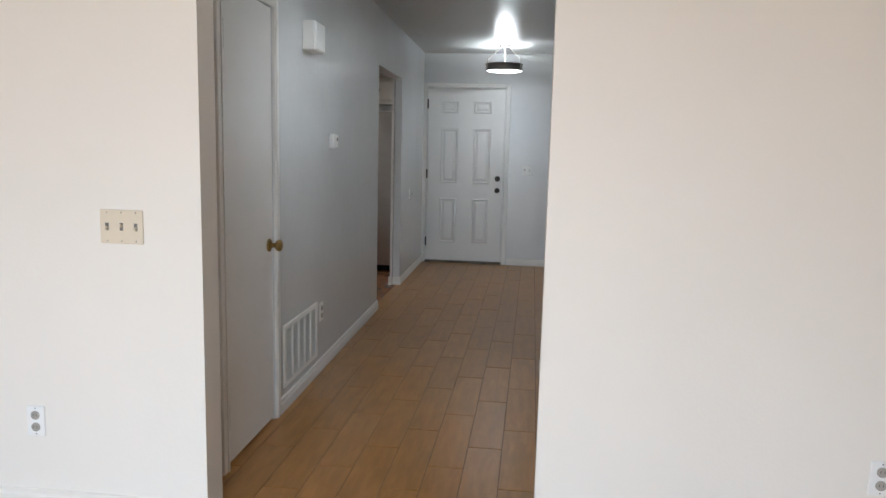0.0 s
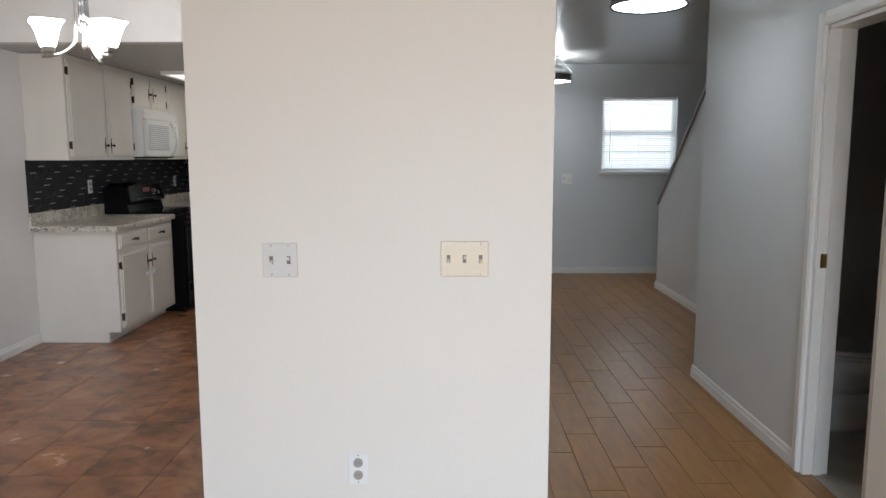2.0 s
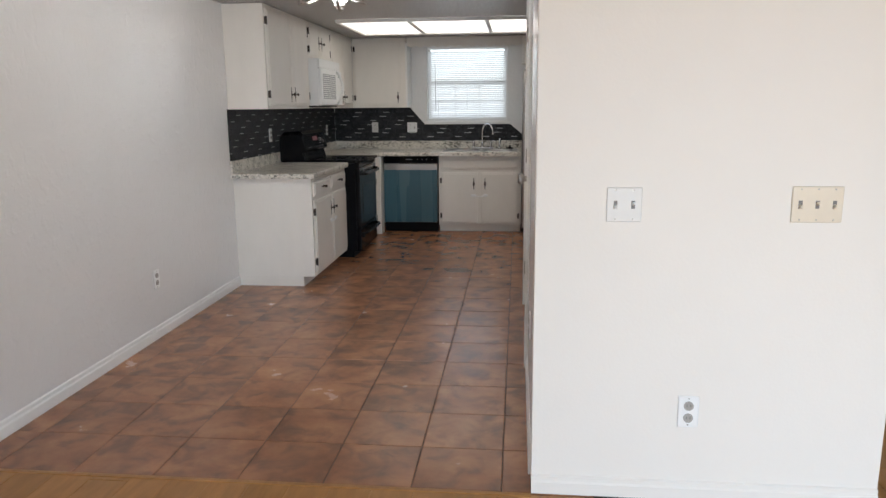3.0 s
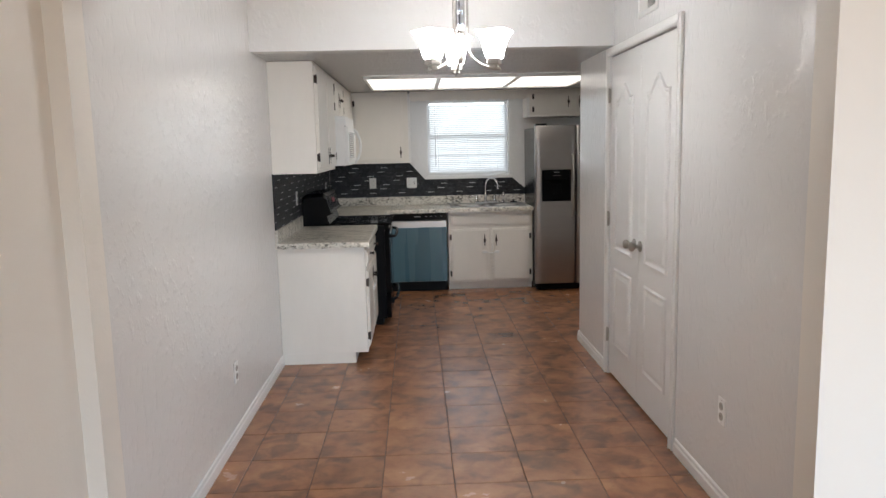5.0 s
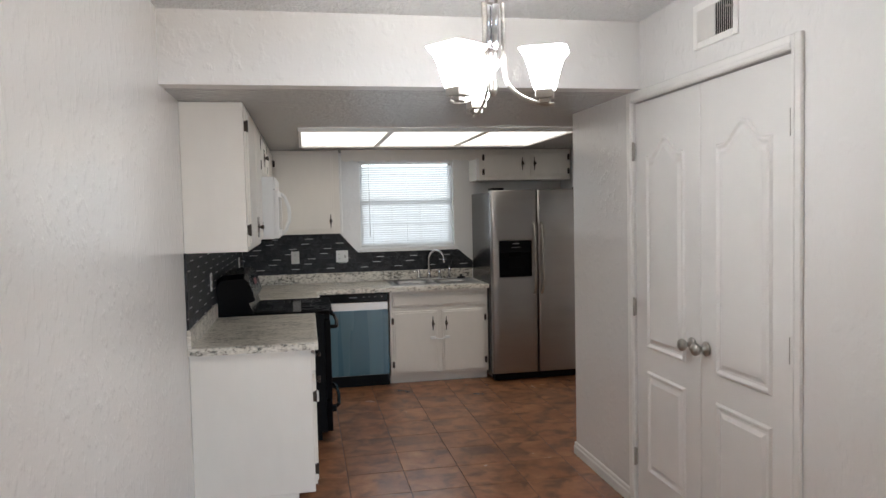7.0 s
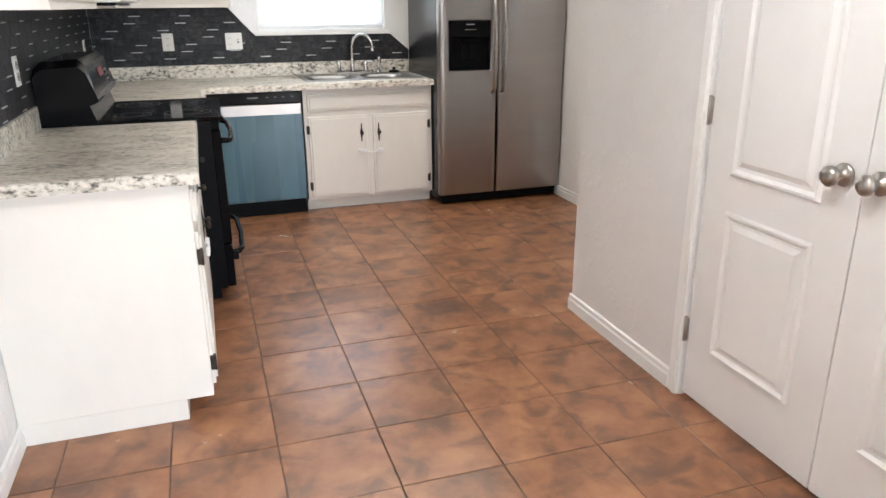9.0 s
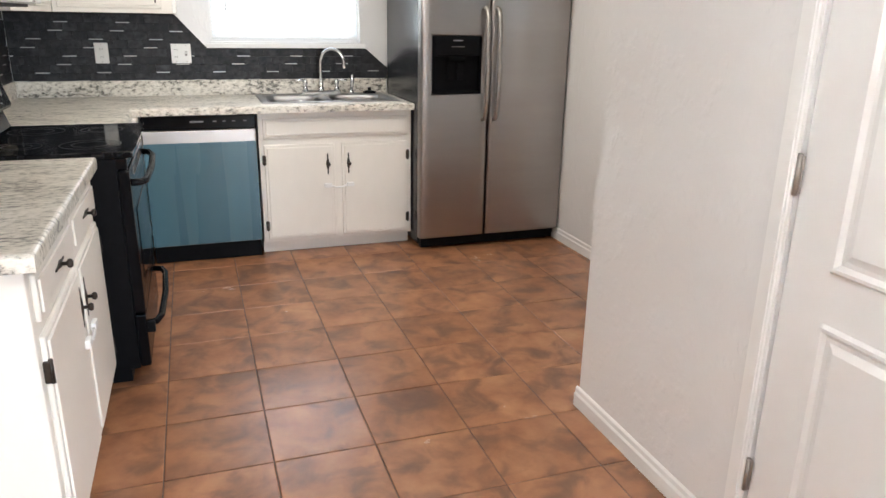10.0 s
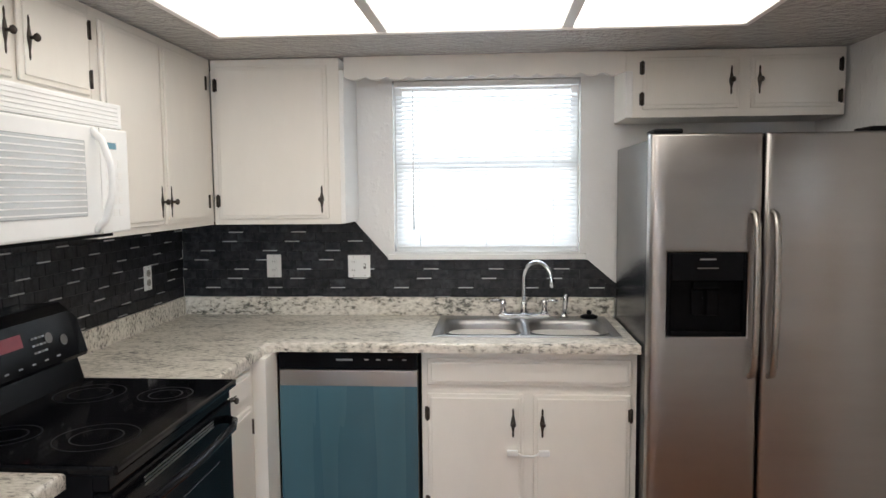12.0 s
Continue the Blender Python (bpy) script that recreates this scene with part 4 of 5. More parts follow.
CT0, CT1 = 0.843, 0.883
k1 = thing("countertop", Matrix.Identity(4), "grey granite-patterned laminate countertop by the dining room", "countertop", "countertops")
part("slab", cells([XL + 0.001, -3.728], [5.323, 6.443], lambda i, j: True, CT0, CT1), GRAN, k1)
part("upstand", box(XL + 0.001, 5.323, CT1 - 0.001, XL + 0.022, 6.443, 0.975, 0.004), GRAN, k1)
k2 = thing("countertop", Matrix.Identity(4), "L-shaped granite-patterned laminate countertop with a sink cut-out", "countertop", "countertops")
SX0, SX1, SY0, SY1 = -2.99, -2.25, 8.0, 8.37
xs = [XL + 0.001, -3.70, SX0, SX1, -2.166]
ys = [7.214, 7.828, SY0, SY1, YB - 0.001]
slab = cells(xs, ys, lambda i, j: not (j == 0 and i > 0) and not (i == 2 and j == 2), CT0, CT1)
part("slab", slab, GRAN, k2)
part("corner_fillet", moved(box(-0.035, -0.035, CT0 + 0.002, 0.035, 0.035, CT1 - 0.006), pose(-3.70, 7.828, 0, 0, 0, 45)), GRAN, k2)
part("upstand", box(XL + 0.022, YB - 0.022, CT1 - 0.001, -2.166, YB - 0.001, 0.975, 0.004), GRAN, k2)
part("upstand", box(XL + 0.001, 7.214, CT1 - 0.001, XL + 0.022, YB - 0.001, 0.975, 0.004), GRAN, k2)


# ---- sink and faucet ----
def sink():
    s = thing("kitchen_sink", Matrix.Identity(4), "stainless steel double-bowl drop-in sink", "sink")
    x0, x1, y0, y1, z = -3.03, -2.215, 7.95, 8.462, CT1
    xm = (x0 + x1) / 2
    b = [(x0 + 0.045, xm - 0.018), (xm + 0.018, x1 - 0.045)]
    ya, yb = y0 + 0.04, y1 - 0.105
    xs_ = [x0, b[0][0], b[0][1], b[1][0], b[1][1], x1]
    bm = cells(xs_, [y0, ya, yb, y1], lambda i, j: not (j == 1 and i in (1, 3)), z, z + 0.006)
    rim = part("rim", bm, SINKM, s)
    for a, c_ in b:
        bw = bmesh.new()
        n = 28
        def loop(inset, zz, r):
            w, h = (c_ - a) / 2 - inset, (yb - ya) / 2 - inset
            cx, cy = (a + c_) / 2, (ya + yb) / 2
            out = []
            for i in range(n):
                t = 2 * math.pi * (i + 0.5) / n
                ct, st = math.cos(t), math.sin(t)
                p = 5.0
                k = (abs(ct) ** p + abs(st) ** p) ** (-1 / p)
                out.append(bw.verts.new((cx + w * k * ct, cy + h * k * st, zz)))
            return out
        loops = [loop(-0.004, z + 0.0065, 0), loop(0.004, z + 0.004, 0), loop(0.010, z - 0.02, 0), loop(0.016, z - 0.12, 0), loop(0.03, z - 0.152, 0), loop(0.07, z - 0.16, 0), loop(0.12, z - 0.162, 0)]
        for p, q in zip(loops, loops[1:]):
            for i in range(n):
                bw.faces.new((p[i], p[(i + 1) % n], q[(i + 1) % n], q[i])).smooth = True
        bw.faces.new(loops[-1])
        bowl = part("bowl", bw, SINKM, s)
        part("drain", lathe([(0.04, z - 0.161), (0.036, z - 0.158), (0.02, z - 0.1615)], pose((a + c_) / 2, (ya + yb) / 2, 0), 20), CHROME, bowl)
        for p in ((a, ya), (c_, ya), (a, yb), (c_, yb)):
            cs = bmesh.new()
            sx, sy = (1 if p[0] == a else -1), (1 if p[1] == ya else -1)
            vs = [cs.verts.new((p[0] + sx * u, p[1] + sy * w, z + 0.0055)) for u, w in ((-0.001, -0.001), (0.05, -0.001), (0.022, 0.006), (0.009, 0.013), (0.004, 0.03), (-0.001, 0.06))]
            cs.faces.new(vs)
            part("corner_web", cs, SINKM, rim)
    f = thing("kitchen_faucet", pose(-2.615, 8.412, z + 0.006), "chrome gooseneck faucet with two lever handles", "faucet")
    part("deck_plate", box(-0.125, -0.024, 0, 0.125, 0.024, 0.022, 0.008), CHROME, f)
    pts = [(0, 0, 0.02), (0, 0, 0.10), (0, 0, 0.19)] + [(0.062 * (1 - math.cos(a)), -0.075 * (1 - math.cos(a)) * 0.9, 0.19 + 0.088 * math.sin(a)) for a in [math.pi * k / 12 for k in range(1, 13)]]
    pts += [(0.124, -0.135, 0.165)]
    part("spout", tube(pts, 0.0105, 14), CHROME, f)
    part("spout_base", lathe([(0.021, 0.02), (0.019, 0.03), (0.014, 0.05), (0.016, 0.06), (0.012, 0.075)], None, 18), CHROME, f)
    for s_ in (-1, 1):
        hnd = part("handle_post", lathe([(0.021, 0.02), (0.017, 0.032), (0.012, 0.05), (0.017, 0.066), (0.013, 0.082), (0.004, 0.09)], pose(s_ * 0.1, 0, 0), 18), CHROME, f)
        part("lever", tube([(s_ * 0.1, 0, 0.078), (s_ * 0.125, -0.01, 0.086), (s_ * 0.165, -0.018, 0.084)], 0.007, 10), CHROME, hnd)
    sp = thing("sink_sprayer", pose(-2.42, 8.415, z + 0.006), "chrome side sprayer on the sink", "sprayer")
    part("base", lathe([(0.022, 0), (0.018, 0.01), (0.012, 0.022)], None, 16), CHROME, sp)
    part("head", lathe([(0.010, 0.02), (0.013, 0.05), (0.015, 0.085), (0.012, 0.11), (0.006, 0.118)], pose(0, 0, 0, 6, 4, 0), 16), CHROME, sp)
    st = thing("sink_stopper", pose(-2.30, 8.41, z + 0.006), "black rubber sink stopper lying on the sink rim", "stopper")
    part("disc", lathe([(0.042, 0), (0.042, 0.008), (0.03, 0.014), (0.008, 0.018)], None, 22), BLACKP, st)
    part("grip", lathe([(0.008, 0.016), (0.013, 0.026), (0.012, 0.034), (0.004, 0.037)], None, 14), BLACKP, st)


sink()


# ---- appliances ----
def dishwasher():
    d = thing("dishwasher", pose(-3.674, YB, 0), "dishwasher with a steel door still under blue protective film", "dishwasher")
    w = 0.596
    part("tub", box(0.004, -0.60, 0.06, w - 0.004, -0.01, 0.838), BLACKP, d)
    part("toe_panel", box(0.004, -0.605, 0.003, w - 0.004, -0.55, 0.105, 0.003), BLACKP, d, "black toe panel")
    cp = part("control_panel", box(0.002, -0.652, 0.762, w - 0.002, -0.60, 0.836, 0.006), BLACK, d, "black control panel")
    part("logo_bar", box(0.25, -0.6535, 0.80, 0.32, -0.6515, 0.808), PRINT, cp)
    for x in (0.37, 0.42, 0.47, 0.53):
        part("button_print", box(x, -0.6535, 0.802, x + 0.018, -0.6515, 0.807), PRINT, cp)
    dr = part("door", box(0.002, -0.648, 0.11, w - 0.002, -0.60, 0.758, 0.005), STEEL, d)
    part("protective_film", box(0.003, -0.6495, 0.113, w - 0.003, -0.6482, 0.69), FILM, dr, "blue plastic protective film")


dishwasher()


def fridge():
    f = thing("refrigerator", pose(-2.165, YB, 0), "side-by-side stainless steel refrigerator with a black ice dispenser", "refrigerator")
    w, yf = 0.936, -0.80
    part("cabinet", box(0.004, -0.735, 0.03, w - 0.004, -0.03, 1.70, 0.006), FSIDE, f, "black textured cabinet")
    part("toe_grille", box(0.02, -0.755, 0.012, w - 0.02, -0.70, 0.072, 0.004), BLACKP, f)
    for x in (0.06, w - 0.06):
        part("roller", lathe([(0.02, 0), (0.02, 0.03)], pose(x, -0.70, 0.021, 90, 0, 0), 14), BLACKP, f)
    xs_ = 0.422
    # freezer door built round the dispenser recess
    dx0, dx1, dz0, dz1 = 0.07, 0.368, 0.943, 1.266
    def rounded(a, b, holes):
        """One door slab with softened rims and a gently bowed front, open round the dispenser if asked."""
        us = sorted({a, a + 0.012, a + 0.03, b - 0.03, b - 0.012, b} | ({dx0, dx1} if holes else {(a + b) / 2}))
        inside = lambda i, j: not (holes and j == 1 and us[i] >= dx0 - 1e-6 and us[i + 1] <= dx1 + 1e-6)
        bm = cells(us, [0.078, dz0, dz1, 1.718], inside, -yf - 0.062, -yf)
        bm.transform(Matrix.Rotation(radians(90), 4, 'X'))
        for v in bm.verts:
            edge = max(0.0, min(v.co.x - a, b - v.co.x))
            if v.co.y < yf + 0.02:
                v.co.y += 0.010 * (1 - min(1, edge / 0.03)) ** 2
        bm.normal_update()
        for q in bm.faces:
            q.smooth = q.normal.y < -0.3
        return bm
    left = part("freezer_door", rounded(0.002, xs_ - 0.004, True), STEEL, f, "stainless freezer door")
    right = part("fridge_door", rounded(xs_ + 0.004, w - 0.002, False), STEEL, f, "stainless refrigerator door")
    part("door_gasket", box(0.012, -0.742, 0.085, w - 0.012, -0.734, 1.705), BLACKP, f)
    dp = bmesh.new()
    for a, b, c_, d_ in ((dx0, dz0, dx0 + 0.014, dz1), (dx1 - 0.014, dz0, dx1, dz1), (dx0 + 0.014, dz0, dx1 - 0.014, dz0 + 0.02), (dx0 + 0.014, dz1 - 0.11, dx1 - 0.014, dz1)):
        add_box(dp, a, yf - 0.003, b, c_, yf + 0.03, d_, 0.003)
    disp = part("dispenser", dp, BLACK, left, "glossy black ice and water dispenser")
    part("recess", box(dx0 + 0.002, yf + 0.05, dz0 + 0.002, dx1 - 0.002, yf + 0.06, dz1 - 0.002), BLACKP, left)
    for x in (0.19, 0.25):
        part("paddle", box(x - 0.022, yf + 0.028, 1.02, x + 0.022, yf + 0.036, 1.12, 0.004), BLACKP, left)
    part("nozzle", box(0.17, yf + 0.01, 1.125, 0.27, yf + 0.05, 1.158, 0.004), BLACK, left)
    part("logo_bar", box(0.19, yf - 0.0045, 1.238, 0.25, yf - 0.0025, 1.244), PRINT, left)
    part("button_print", box(0.18, yf - 0.0045, 1.205, 0.26, yf - 0.0025, 1.209), GREYP, left)
    for x, p in ((xs_ - 0.036, left), (xs_ + 0.036, right)):
        pts = [(x, yf + 0.005, 0.79), (x, yf - 0.028, 0.80), (x, yf - 0.046, 0.84), (x, yf - 0.052, 0.95), (x, yf - 0.054, 1.10), (x, yf - 0.052, 1.26), (x, yf - 0.046, 1.37), (x, yf - 0.028, 1.41), (x, yf + 0.005, 1.42)]
        part("handle", tube(pts, 0.013, 12, (0.014, 0.012)), NICKEL, p, "curved metal handle")
    for x in (0.05, w - 0.09):
        part("hinge_cover", box(x - 0.035, yf + 0.02, 1.7155, x + 0.075, yf + 0.16, 1.738, 0.008), BLACKP, f)


fridge()


def kitchen_range():
    r = thing("electric_range", WEST(6.448) @ pose(0, -0.03, 0), "black freestanding electric range with a smooth glass cooktop", "range")
    w = 0.757
    part("body", box(0.002, -0.675, 0.06, w - 0.002, -0.03, 0.87, 0.004), BLACKP, r)
    part("plinth", box(0.02, -0.64, 0.003, w - 0.02, -0.05, 0.06), BLACKP, r)
    ct = part("cooktop", box(-0.001, -0.735, 0.872, w + 0.001, -0.105, 0.895, 0.007), COOK, r, "black ceramic glass cooktop")
    for x, y, q in ((0.19, -0.58, 0.105), (0.57, -0.58, 0.082), (0.19, -0.34, 0.082), (0.57, -0.34, 0.105)):
        for k in (1.0, 0.62):
            bm = bmesh.new()
            a = [[bm.verts.new((x + rr * math.cos(2 * math.pi * i / 40), y + rr * math.sin(2 * math.pi * i / 40), 0.8954)) for i in range(40)] for rr in (q * k, q * k - 0.004)]
            for i in range(40):
                bm.faces.new((a[0][i], a[0][(i + 1) % 40], a[1][(i + 1) % 40], a[1][i]))
            part("burner_ring", bm, RING, ct)
    # leaning backguard with rounded end caps
    prof = [(0.012, 0.872), (-0.212, 0.895), (-0.190, 0.965), (-0.222, 0.976), (-0.228, 0.988), (-0.194, 1.13), (-0.165, 1.158), (-0.02, 1.150), (0.012, 1.12)]
    bm = bmesh.new()
    n = 16
    rows = []
    for i in range(n + 1):
        t = i / n
        x = 0.002 + (w - 0.004) * t
        e = max(0.0, min(t, 1 - t)) / 0.06
        drop = 0.03 * max(0, 1 - e) ** 2
        rows.append([bm.verts.new((x, y, z - (drop if z > 1.0 else 0))) for y, z in prof])
    for a, b in zip(rows, rows[1:]):
        for k in range(len(prof)):
            bm.faces.new((a[k], b[k], b[(k + 1) % len(prof)], a[(k + 1) % len(prof)]))
    bm.faces.new(rows[0]), bm.faces.new(list(reversed(rows[-1])))
    bg = part("backguard", bm, BLACK, r, "black control backguard")
    tilt = pose(0, -0.2305, 0.985, -math.degrees(math.atan2(0.033, 0.145)), 0, 0)
    for i in range(4):
        for j in range(3):
            part("button_print", moved(box(-0.006, -0.001, -0.003, 0.006, 0.001, 0.003), tilt @ pose(0.50 + i * 0.017, 0, 0.052 + j * 0.022)), PRINT if (i + j) % 2 else GREYP, bg)
    part("clock_window", moved(box(-0.075, -0.001, -0.02, 0.075, 0.001, 0.02), tilt @ pose(w / 2, 0, 0.10)), REDTAG, bg, "red label over the clock window")
    for x in (0.575, 0.645):
        ring = bmesh.new()
        add_lathe(ring, [(0.017, 0), (0.017, 0.0015), (0.014, 0.0015), (0.014, 0)], tilt @ pose(x, 0.0005, 0.085 - 0.02 * (x > 0.6), 90, 0, 0), 20)
        part("dial_print", ring, GREYP, bg)
    for i in range(9):
        part("label_print", moved(box(-0.008, -0.001, -0.002, 0.008, 0.001, 0.002), tilt @ pose(0.12 + i * 0.06, 0, 0.022)), PRINT, bg)
    part("front_trim", box(0.004, -0.712, 0.832, w - 0.004, -0.67, 0.871, 0.005), BLACK, r)
    dr = part("oven_door", box(0.004, -0.716, 0.285, w - 0.004, -0.675, 0.828, 0.008), BLACK, r, "black oven door")
    part("oven_window", box(0.12, -0.7185, 0.38, w - 0.12, -0.7155, 0.66, 0.002), COOK, dr)
    for i in range(3):
        part("vent_slot", box(0.16, -0.7175 - 0.001 * i, 0.802 - 0.009 * i, w - 0.16, -0.7155, 0.8055 - 0.009 * i), NICKEL, dr)
    def bow(z, out, drop):
        return [(0.05, -0.714, z), (0.06, -0.714 - out * 0.6, z + drop * 0.2), (0.12, -0.714 - out * 0.95, z + drop * 0.7), (w / 2, -0.714 - out * 1.1, z + drop), (w - 0.12, -0.714 - out * 0.95, z + drop * 0.7), (w - 0.06, -0.714 - out * 0.6, z + drop * 0.2), (w - 0.05, -0.714, z)]
    part("door_handle", tube(bow(0.775, 0.05, -0.008), 0.013, 12), BLACK, dr, "bowed black door handle")
    dw = part("storage_drawer", box(0.004, -0.714, 0.065, w - 0.004, -0.675, 0.278, 0.008), BLACK, r)
    part("drawer_handle", tube(bow(0.225, 0.05, 0.0), 0.013, 12), BLACK, dw, "bowed black drawer handle")
    part("bracket", box(0.035, -0.74, 0.19, 0.06, -0.71, 0.235, 0.004), BLACKP, dw)


kitchen_range()


def microwave():
    m = thing("microwave", WEST(6.449), "white over-the-range microwave with a bowed handle", "microwave")
    w, d = 0.756, 0.40
    part("housing", box(0, -d, 1.385, w, -0.002, 1.797, 0.006), CHALK, m)
    g = part("vent_grille", box(0.004, -d - 0.012, 1.716, w - 0.004, -d, 1.795, 0.006), CHALK, m)
    for i in range(5):
        part("vent_slat", box(0.03, -d - 0.0145, 1.727 + i * 0.013, w - 0.03, -d - 0.011, 1.733 + i * 0.013, 0.001), CHALK, g)
    dr = part("door", box(0.004, -d - 0.03, 1.388, 0.585, -d, 1.712, 0.008), CHALK, m)
    part("window", box(0.05, -d - 0.0325, 1.445, 0.50, -d - 0.029, 1.665, 0.003), material("microwave_window", (0.50, 0.52, 0.53), 0.12, var=0.05, vscale=200), dr, "grey perforated window")
    me = mesh_of("window_stripe", box(0.055, -d - 0.0338, -0.002, 0.495, -d - 0.032, 0.002), CHALK)
    for i in range(12):
        o = new("window_stripe", me)
        o.parent = dr
        o.matrix_basis = pose(0, 0, 1.456 + i * 0.018)
    z = [1.40, 1.43, 1.50, 1.55, 1.60, 1.67, 1.70]
    o_ = [0.0, 0.03, 0.055, 0.06, 0.055, 0.03, 0.0]
    part("handle", tube([(0.545, -d - 0.028 - b, a) for a, b in zip(z, o_)], 0.012, 12, (0.014, 0.010)), CHALK, dr, "bowed white handle")
    cp = part("control_panel", box(0.589, -d - 0.028, 1.388, w - 0.004, -d, 1.712, 0.006), CHALK, m)
    # Grey strip stands in for the shade between vent grille and door.
    part("shadow_gap", box(0.006, -d - 0.006, 1.7115, w - 0.006, -d - 0.0005, 1.7165), GREYP, m)
    part("display", box(0.628, -d - 0.0295, 1.648, 0.678, -d - 0.0275, 1.668), SCREEN, cp, "small blue display")
    for i in range(3):
        for j in range(5):
            part("button", box(0.615 + i * 0.034, -d - 0.0293, 1.44 + j * 0.038, 0.639 + i * 0.034, -d - 0.0275, 1.462 + j * 0.038, 0.001), TRIM, cp)
    part("underside", box(0.03, -d + 0.02, 1.374, w - 0.03, -0.05, 1.3855), BLACKP, m)


microwave()


def light_box():
    l = thing("ceiling_light_panel", Matrix.Identity(4), "wide framed kitchen ceiling light with three lit acrylic panels", "ceiling light")
    x0, x1, y0_, y1_ = -3.805, -1.845, 6.46, 7.63
    bm = bmesh.new()
    for a, b, c_, d_ in ((x0, y0_, x1, y0_ + 0.022), (x0, y1_ - 0.022, x1, y1_), (x0, y0_ + 0.022, x0 + 0.022, y1_ - 0.022), (x1 - 0.022, y0_ + 0.022, x1, y1_ - 0.022)):
        add_box(bm, a, b, ZK - 0.03, c_, d_, ZK - 0.001, 0.003)
    part("frame", bm, TRIM, l)
    q = [x0 + 0.022, -3.17, -2.49, x1 - 0.022]
    for i in range(3):
        part("panel", box(q[i] + (0.012 if i else 0), y0_ + 0.022, ZK - 0.014, q[i + 1] - (0.012 if i < 2 else 0), y1_ - 0.022, ZK - 0.008), PANEL, l, "lit translucent acrylic panel")
    for x in q[1:3]:
        part("divider", box(x - 0.02, y0_ + 0.022, ZK - 0.024, x + 0.02, y1_ - 0.022, ZK - 0.004, 0.002), TRIM, l)


light_box()


# ---- bathroom ----
def toilet():
    t = thing("toilet", pose(0.35, 3.74, 0, 0, 0, 90), "white porcelain toilet with the lid down in the dark bathroom", "toilet")
    def oval(cy, a, b, z, bm, n=28):
        return [bm.verts.new((a * math.cos(2 * math.pi * i / n), cy + b * math.sin(2 * math.pi * i / n), z)) for i in range(n)]
    def loft(name, rows, mat=CERAM):
        bm = bmesh.new()
        rs = [oval(*r, bm) for r in rows]
        for p, q in zip(rs, rs[1:]):
            for i in range(28):
                bm.faces.new((p[i], p[(i + 1) % 28], q[(i + 1) % 28], q[i])).smooth = True
        bm.faces.new(list(reversed(rs[0]))), bm.faces.new(rs[-1])
        return part(name, bm, mat, t)
    loft("pedestal", [(-0.36, 0.115, 0.20, 0.002), (-0.36, 0.105, 0.19, 0.03), (-0.36, 0.10, 0.175, 0.12), (-0.36, 0.115, 0.19, 0.2)])
    loft("bowl", [(-0.36, 0.11, 0.18, 0.19), (-0.37, 0.155, 0.187, 0.27), (-0.375, 0.178, 0.197, 0.35), (-0.375, 0.182, 0.20, 0.385)])
    loft("seat", [(-0.375, 0.187, 0.202, 0.387), (-0.375, 0.19, 0.204, 0.398), (-0.375, 0.187, 0.202, 0.406)])
    loft("lid", [(-0.375, 0.188, 0.203, 0.409), (-0.375, 0.19, 0.205, 0.42), (-0.375, 0.17, 0.188, 0.43)])
    part("tank", box(-0.20, -0.19, 0.37, 0.20, -0.01, 0.72, 0.02), CERAM, t)
    part("tank_lid", box(-0.21, -0.20, 0.72, 0.21, -0.005, 0.755, 0.01), CERAM, t)


toilet()
tb = thing("towel_bar", pose(1.9, 3.75, 0.93, 0, 0, -90), "dark towel bar on the bathroom wall", "towel bar")
part("bar", tube([(-0.3, -0.05, 0), (0.3, -0.05, 0)], 0.009), NICKEL, tb)
for x in (-0.29, 0.29):
    part("post", lathe([(0.02, 0), (0.012, 0.01), (0.012, 0.055)], pose(x, 0, 0, 90, 0, 0), 12), NICKEL, tb)


# ---- floors and tiled surfaces ----
floor_k = structure("floor_kitchen", box(XL - 0.02, 2.455, -0.06, -1.17, YB + 0.05, -0.003), GROUT, "terracotta tile floor of dining room and kitchen")
floor_h = structure("floor_hall", box(-1.17, YC - 0.02, -0.06, 2.6, YF + 0.1, -0.0025), PLANKG, "wood-look plank tile floor of the hall")
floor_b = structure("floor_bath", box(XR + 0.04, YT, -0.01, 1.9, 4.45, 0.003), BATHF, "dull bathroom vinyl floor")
floor_l = structure("floor_living", box(-4.75, -2.9, -0.06, 3.2, 2.455, -0.0025), PLANKG, "wood-look plank tile floor of the living room")
structure("ground", box(-60, -60, -0.4, 60, 60, -0.1), material("dry_ground", (0.16, 0.15, 0.11), 0.9, var=0.3, vscale=0.7), "ground outside")


def piece_mesh(name, w, l, h, mat, ch=0.0025):
    """A low slab with chamfered upper edges, centred, its top at z = 0."""
    bm = bmesh.new()
    rows = [[bm.verts.new((sx * (w / 2 - i), sy * (l / 2 - i), z)) for sx, sy in ((-1, -1), (1, -1), (1, 1), (-1, 1))] for i, z in ((0, -h), (0, -ch * 0.7), (ch, 0))]
    for a, b in zip(rows, rows[1:]):
        for i in range(4):
            bm.faces.new((a[i], a[(i + 1) % 4], b[(i + 1) % 4], b[i]))
    bm.faces.new(rows[-1])
    return mesh_of(name, bm, mat)


S = 0.3312
rt = random.Random(5)
tile_meshes = {}


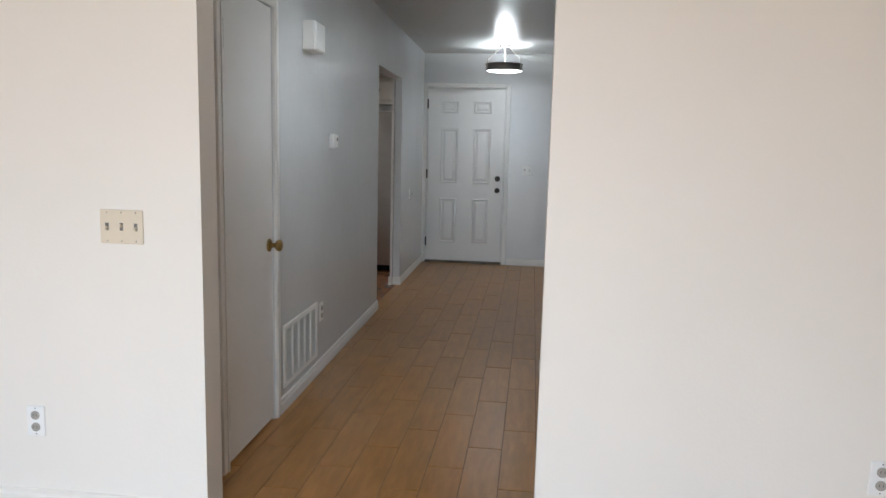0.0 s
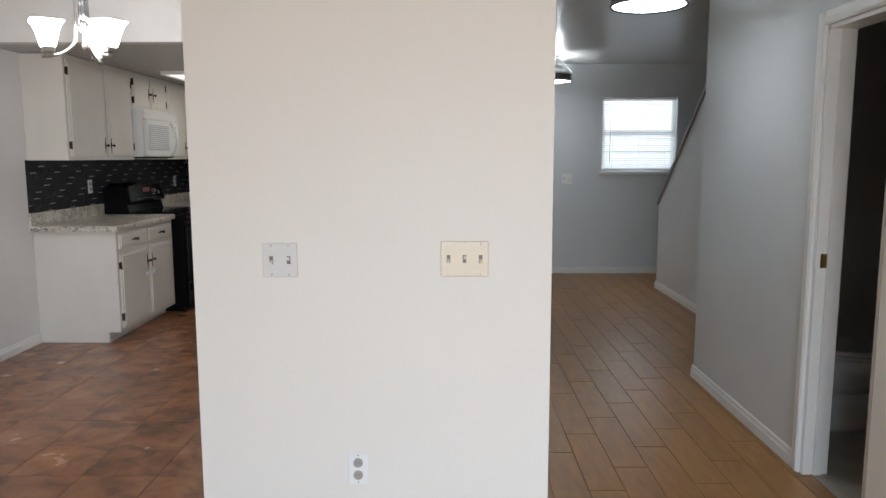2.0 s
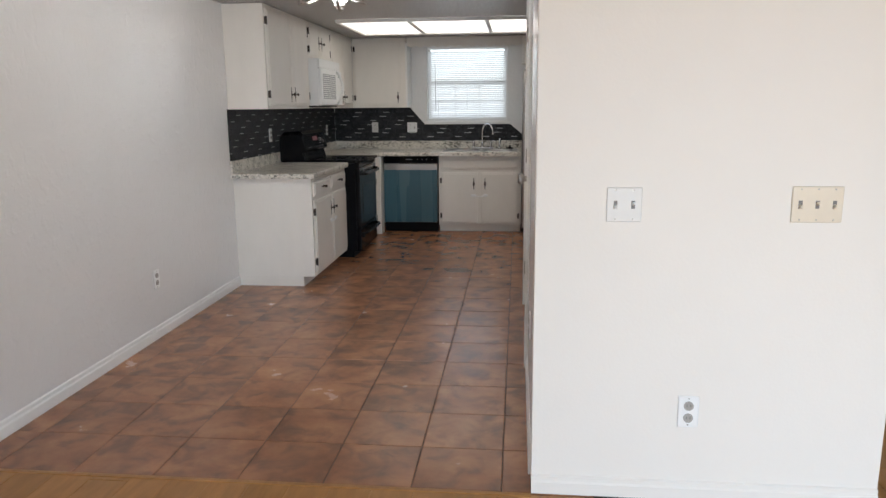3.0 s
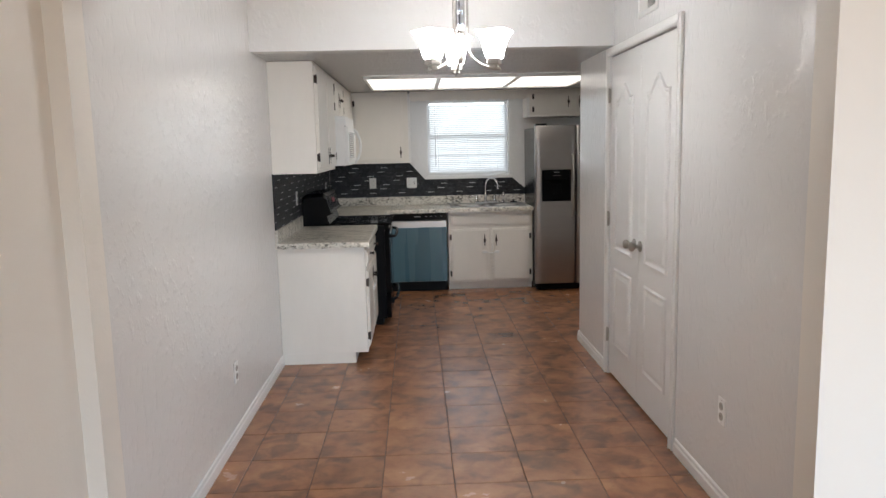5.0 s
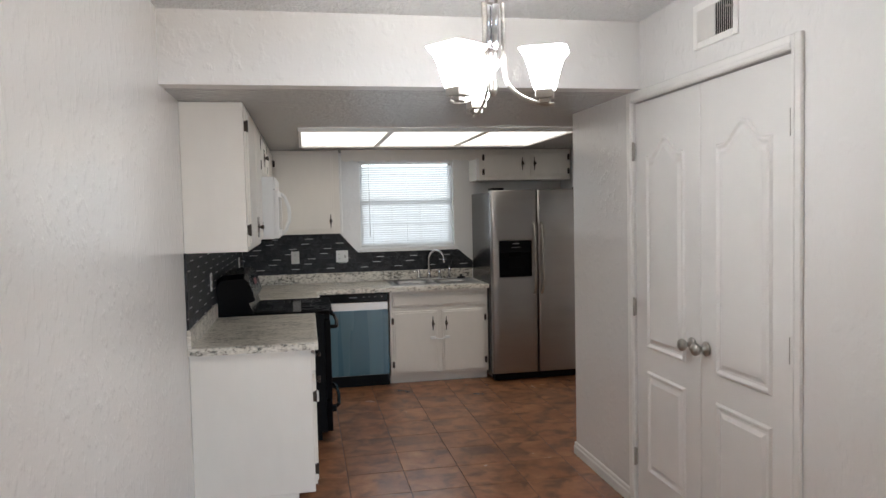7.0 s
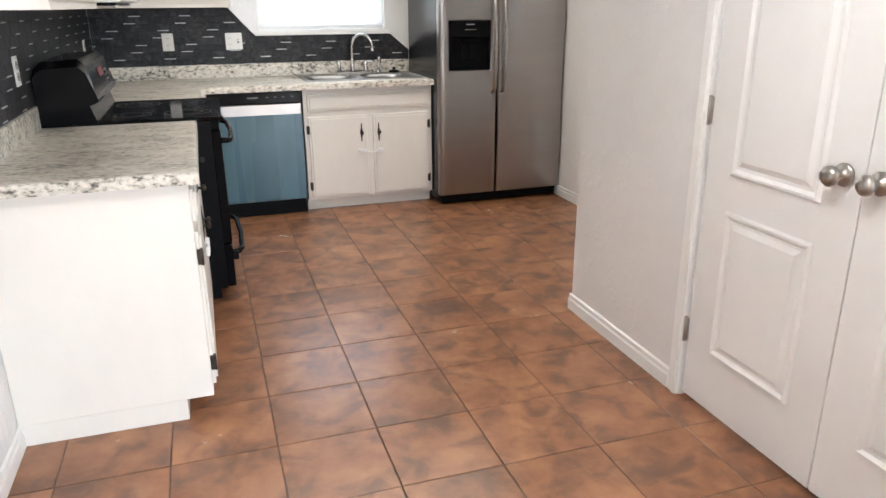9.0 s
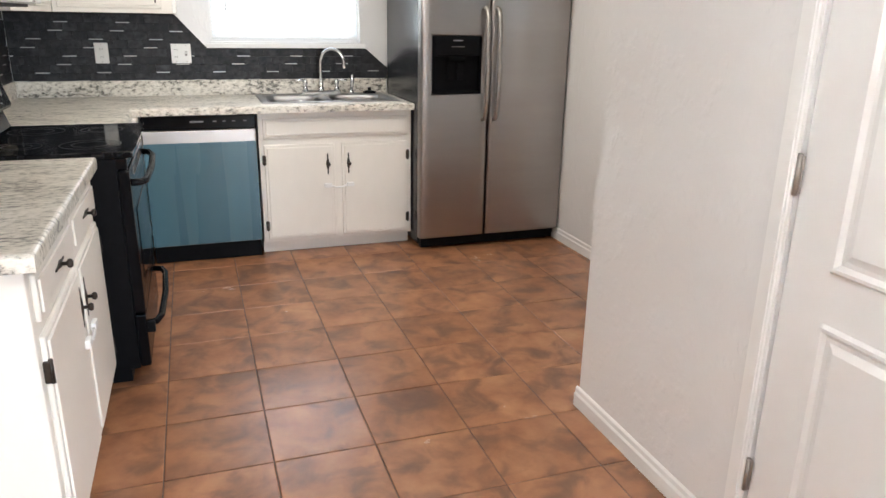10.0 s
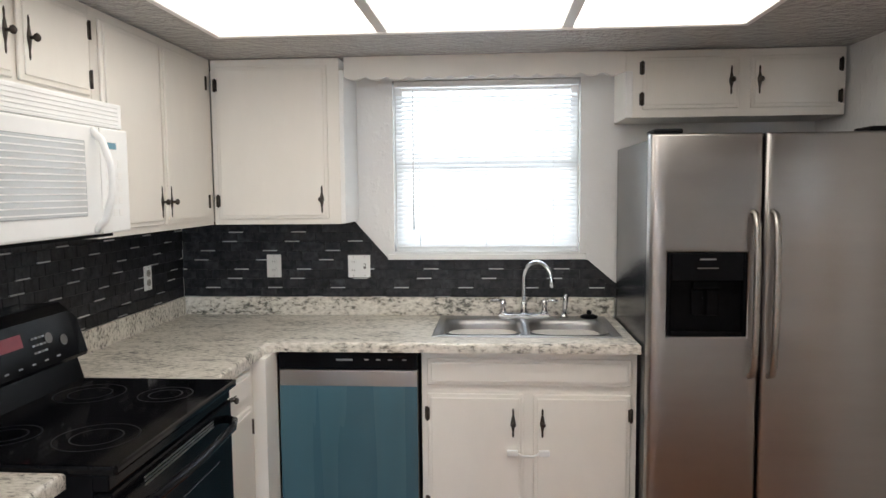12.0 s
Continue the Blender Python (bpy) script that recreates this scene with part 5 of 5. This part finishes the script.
def lay(parent, name, x0, y0_, x1, y1_, mat, gap, store, m=None, ch=0.0025, z=0.0, swap=None):
    """One piece over the rectangle, sharing its mesh with pieces of the same size."""
    w, l = round(x1 - x0 - gap, 4), round(y1_ - y0_ - gap, 4)
    if w < 0.004 or l < 0.004:
        return
    key = (name, w, l)
    if key not in store:
        store[key] = piece_mesh(name, w, l, 0.006, mat, ch)
    o = new(name, store[key])
    o.parent = parent
    o.matrix_basis = (m or Matrix.Identity(4)) @ pose((x0 + x1) / 2, (y0_ + y1_) / 2, z + rt.uniform(-0.0004, 0.0004), rt.uniform(-0.05, 0.05), rt.uniform(-0.05, 0.05), 0)


xk0, yk0 = -3.246, 4.775
for i in range(-4, 7):
    for j in range(-7, 12):
        a, b = xk0 + S * i, yk0 + S * j
        c_, d_ = a + S, b + S
        a, b, c_, d_ = max(a, XL), max(b, 2.458), min(c_, -1.172), min(d_, YB)
        if a >= c_ or b >= d_ or (a >= XP and d_ <= YN):
            continue
        if a >= XK and (b > 7.0):
            continue
        lay(floor_k, "tile", a, b, c_, d_, TILE, 0.003, tile_meshes)

PW, PL = 0.154, 0.615
PLN = {}
for i in range(-1, 23):
    a = -1.03 + PW * i
    off = (i * 0.37 + 0.1) % 1 * PL
    for j in range(-1, 11):
        b = YC + off + PL * j - PL
        c_, d_ = a + PW, b + PL
        b2, d2 = max(b, YC - 0.02), min(d_, YF)
        if b2 >= d2:
            continue
        a2 = max(a, -1.168)
        if a2 > XR + 0.02 and d2 < 4.5:
            continue
        if a2 > 0.93 and d2 < 7.7:
            continue
        lay(floor_h, "plank", a2, b2, c_, d2, PLANK, 0.003, PLN, ch=0.0015)
for i in range(-23, 20):
    a = -1.03 + PW * i
    off = (i * 0.37 + 0.1) % 1 * PL
    if a < -4.4 or a > 1.2:
        continue
    for j in range(-1, 3):
        b = 2.455 - PL * (j + 1) + off - PL / 2
        b2, d2 = b, min(b + PL, 2.455)
        if b2 > 2.44:
            continue
        lay(floor_l, "plank", max(a, -4.41), b2, a + PW, d2, PLANK, 0.003, PLN, ch=0.0015)
structure("floor_living_rest", box(-4.7, -2.8, -0.02, 3.0, 2.45, -0.0018), PLANK, "wood-look floor of the living room")
structure("trim_floor_strip", box(-4.352, 2.44, -0.002, -2.146, 2.462, 0.003, 0.001), PLANK, "flush strip between wood-look and terracotta tiles")


# slate mosaic backsplash: bed, stone pieces and thin silver strips
def backsplash(name, m, w, z0, z1, limit, label):
    bed = structure(name, moved(splash_bed(w, z0, limit), m), SLATEG, label)
    store = {}
    PWD, PH = 0.0815, 0.0475
    rows = int((1.37 - z0) / PH) + 1
    for j in range(rows):
        za = z0 + PH * j
        sh_ = (j * 0.43 % 1) * PWD
        for i in range(-1, int(w / PWD) + 1):
            xa = max(0.0, PWD * i + sh_)
            xb = min(w, PWD * (i + 1) + sh_)
            zb = min(za + PH, limit(xa), limit(xb))
            if xb - xa < 0.015 or zb - za < 0.012:
                continue
            strip = (i * 7 + j * 5) % 4 == 0 and zb - za > 0.04
            lift = 0.0045 if strip else 0.0
            lay(bed, "stone", xa, za + lift, xb, zb, SLATE, 0.0012, store, m @ pose(0, -0.010, 0, 90), 0.0012, -0.0005 + 0.0015 * ((i * 3 + j) % 3 - 1))
            if strip:
                lay(bed, "metal_strip", xa + 0.004, za, xb - 0.004, za + 0.0050, STRIP, 0.0, store, m @ pose(0, -0.0105, 0, 90), 0.0006, 0.001)


def splash_bed(w, z0, limit):
    bm = bmesh.new()
    n = int(w / 0.02)
    f = []
    for i in range(n + 1):
        x = w * i / n
        f.append([bm.verts.new((x, y, z)) for y, z in ((-0.0055, z0), (-0.0055, limit(x)), (-0.0005, limit(x)), (-0.0005, z0))])
    for a, b in zip(f, f[1:]):
        for k in range(4):
            bm.faces.new((a[k], b[k], b[(k + 1) % 4], a[(k + 1) % 4]))
    bm.faces.new(f[0]), bm.faces.new(list(reversed(f[-1])))
    return bm


def north_limit(x):
    wx = XL + 0.012 + x
    if wx < -3.465:
        return 1.362
    if wx < -3.29:
        return 1.362 - (wx + 3.465) / 0.175 * (1.362 - 1.165)
    if wx < -2.30:
        return 1.165
    return max(1.045, 1.165 - (wx + 2.30) * 0.85)


backsplash("trim_backsplash_north", pose(XL + 0.012, YB, 0), 2.208, 0.972, 1.36, north_limit, "dark slate mosaic backsplash with silver strips under the window")
backsplash("trim_backsplash_west", WEST(5.338), YB - 5.338 - 0.001, 0.885, 1.36, lambda x: 1.362, "dark slate mosaic backsplash with silver strips behind the range")
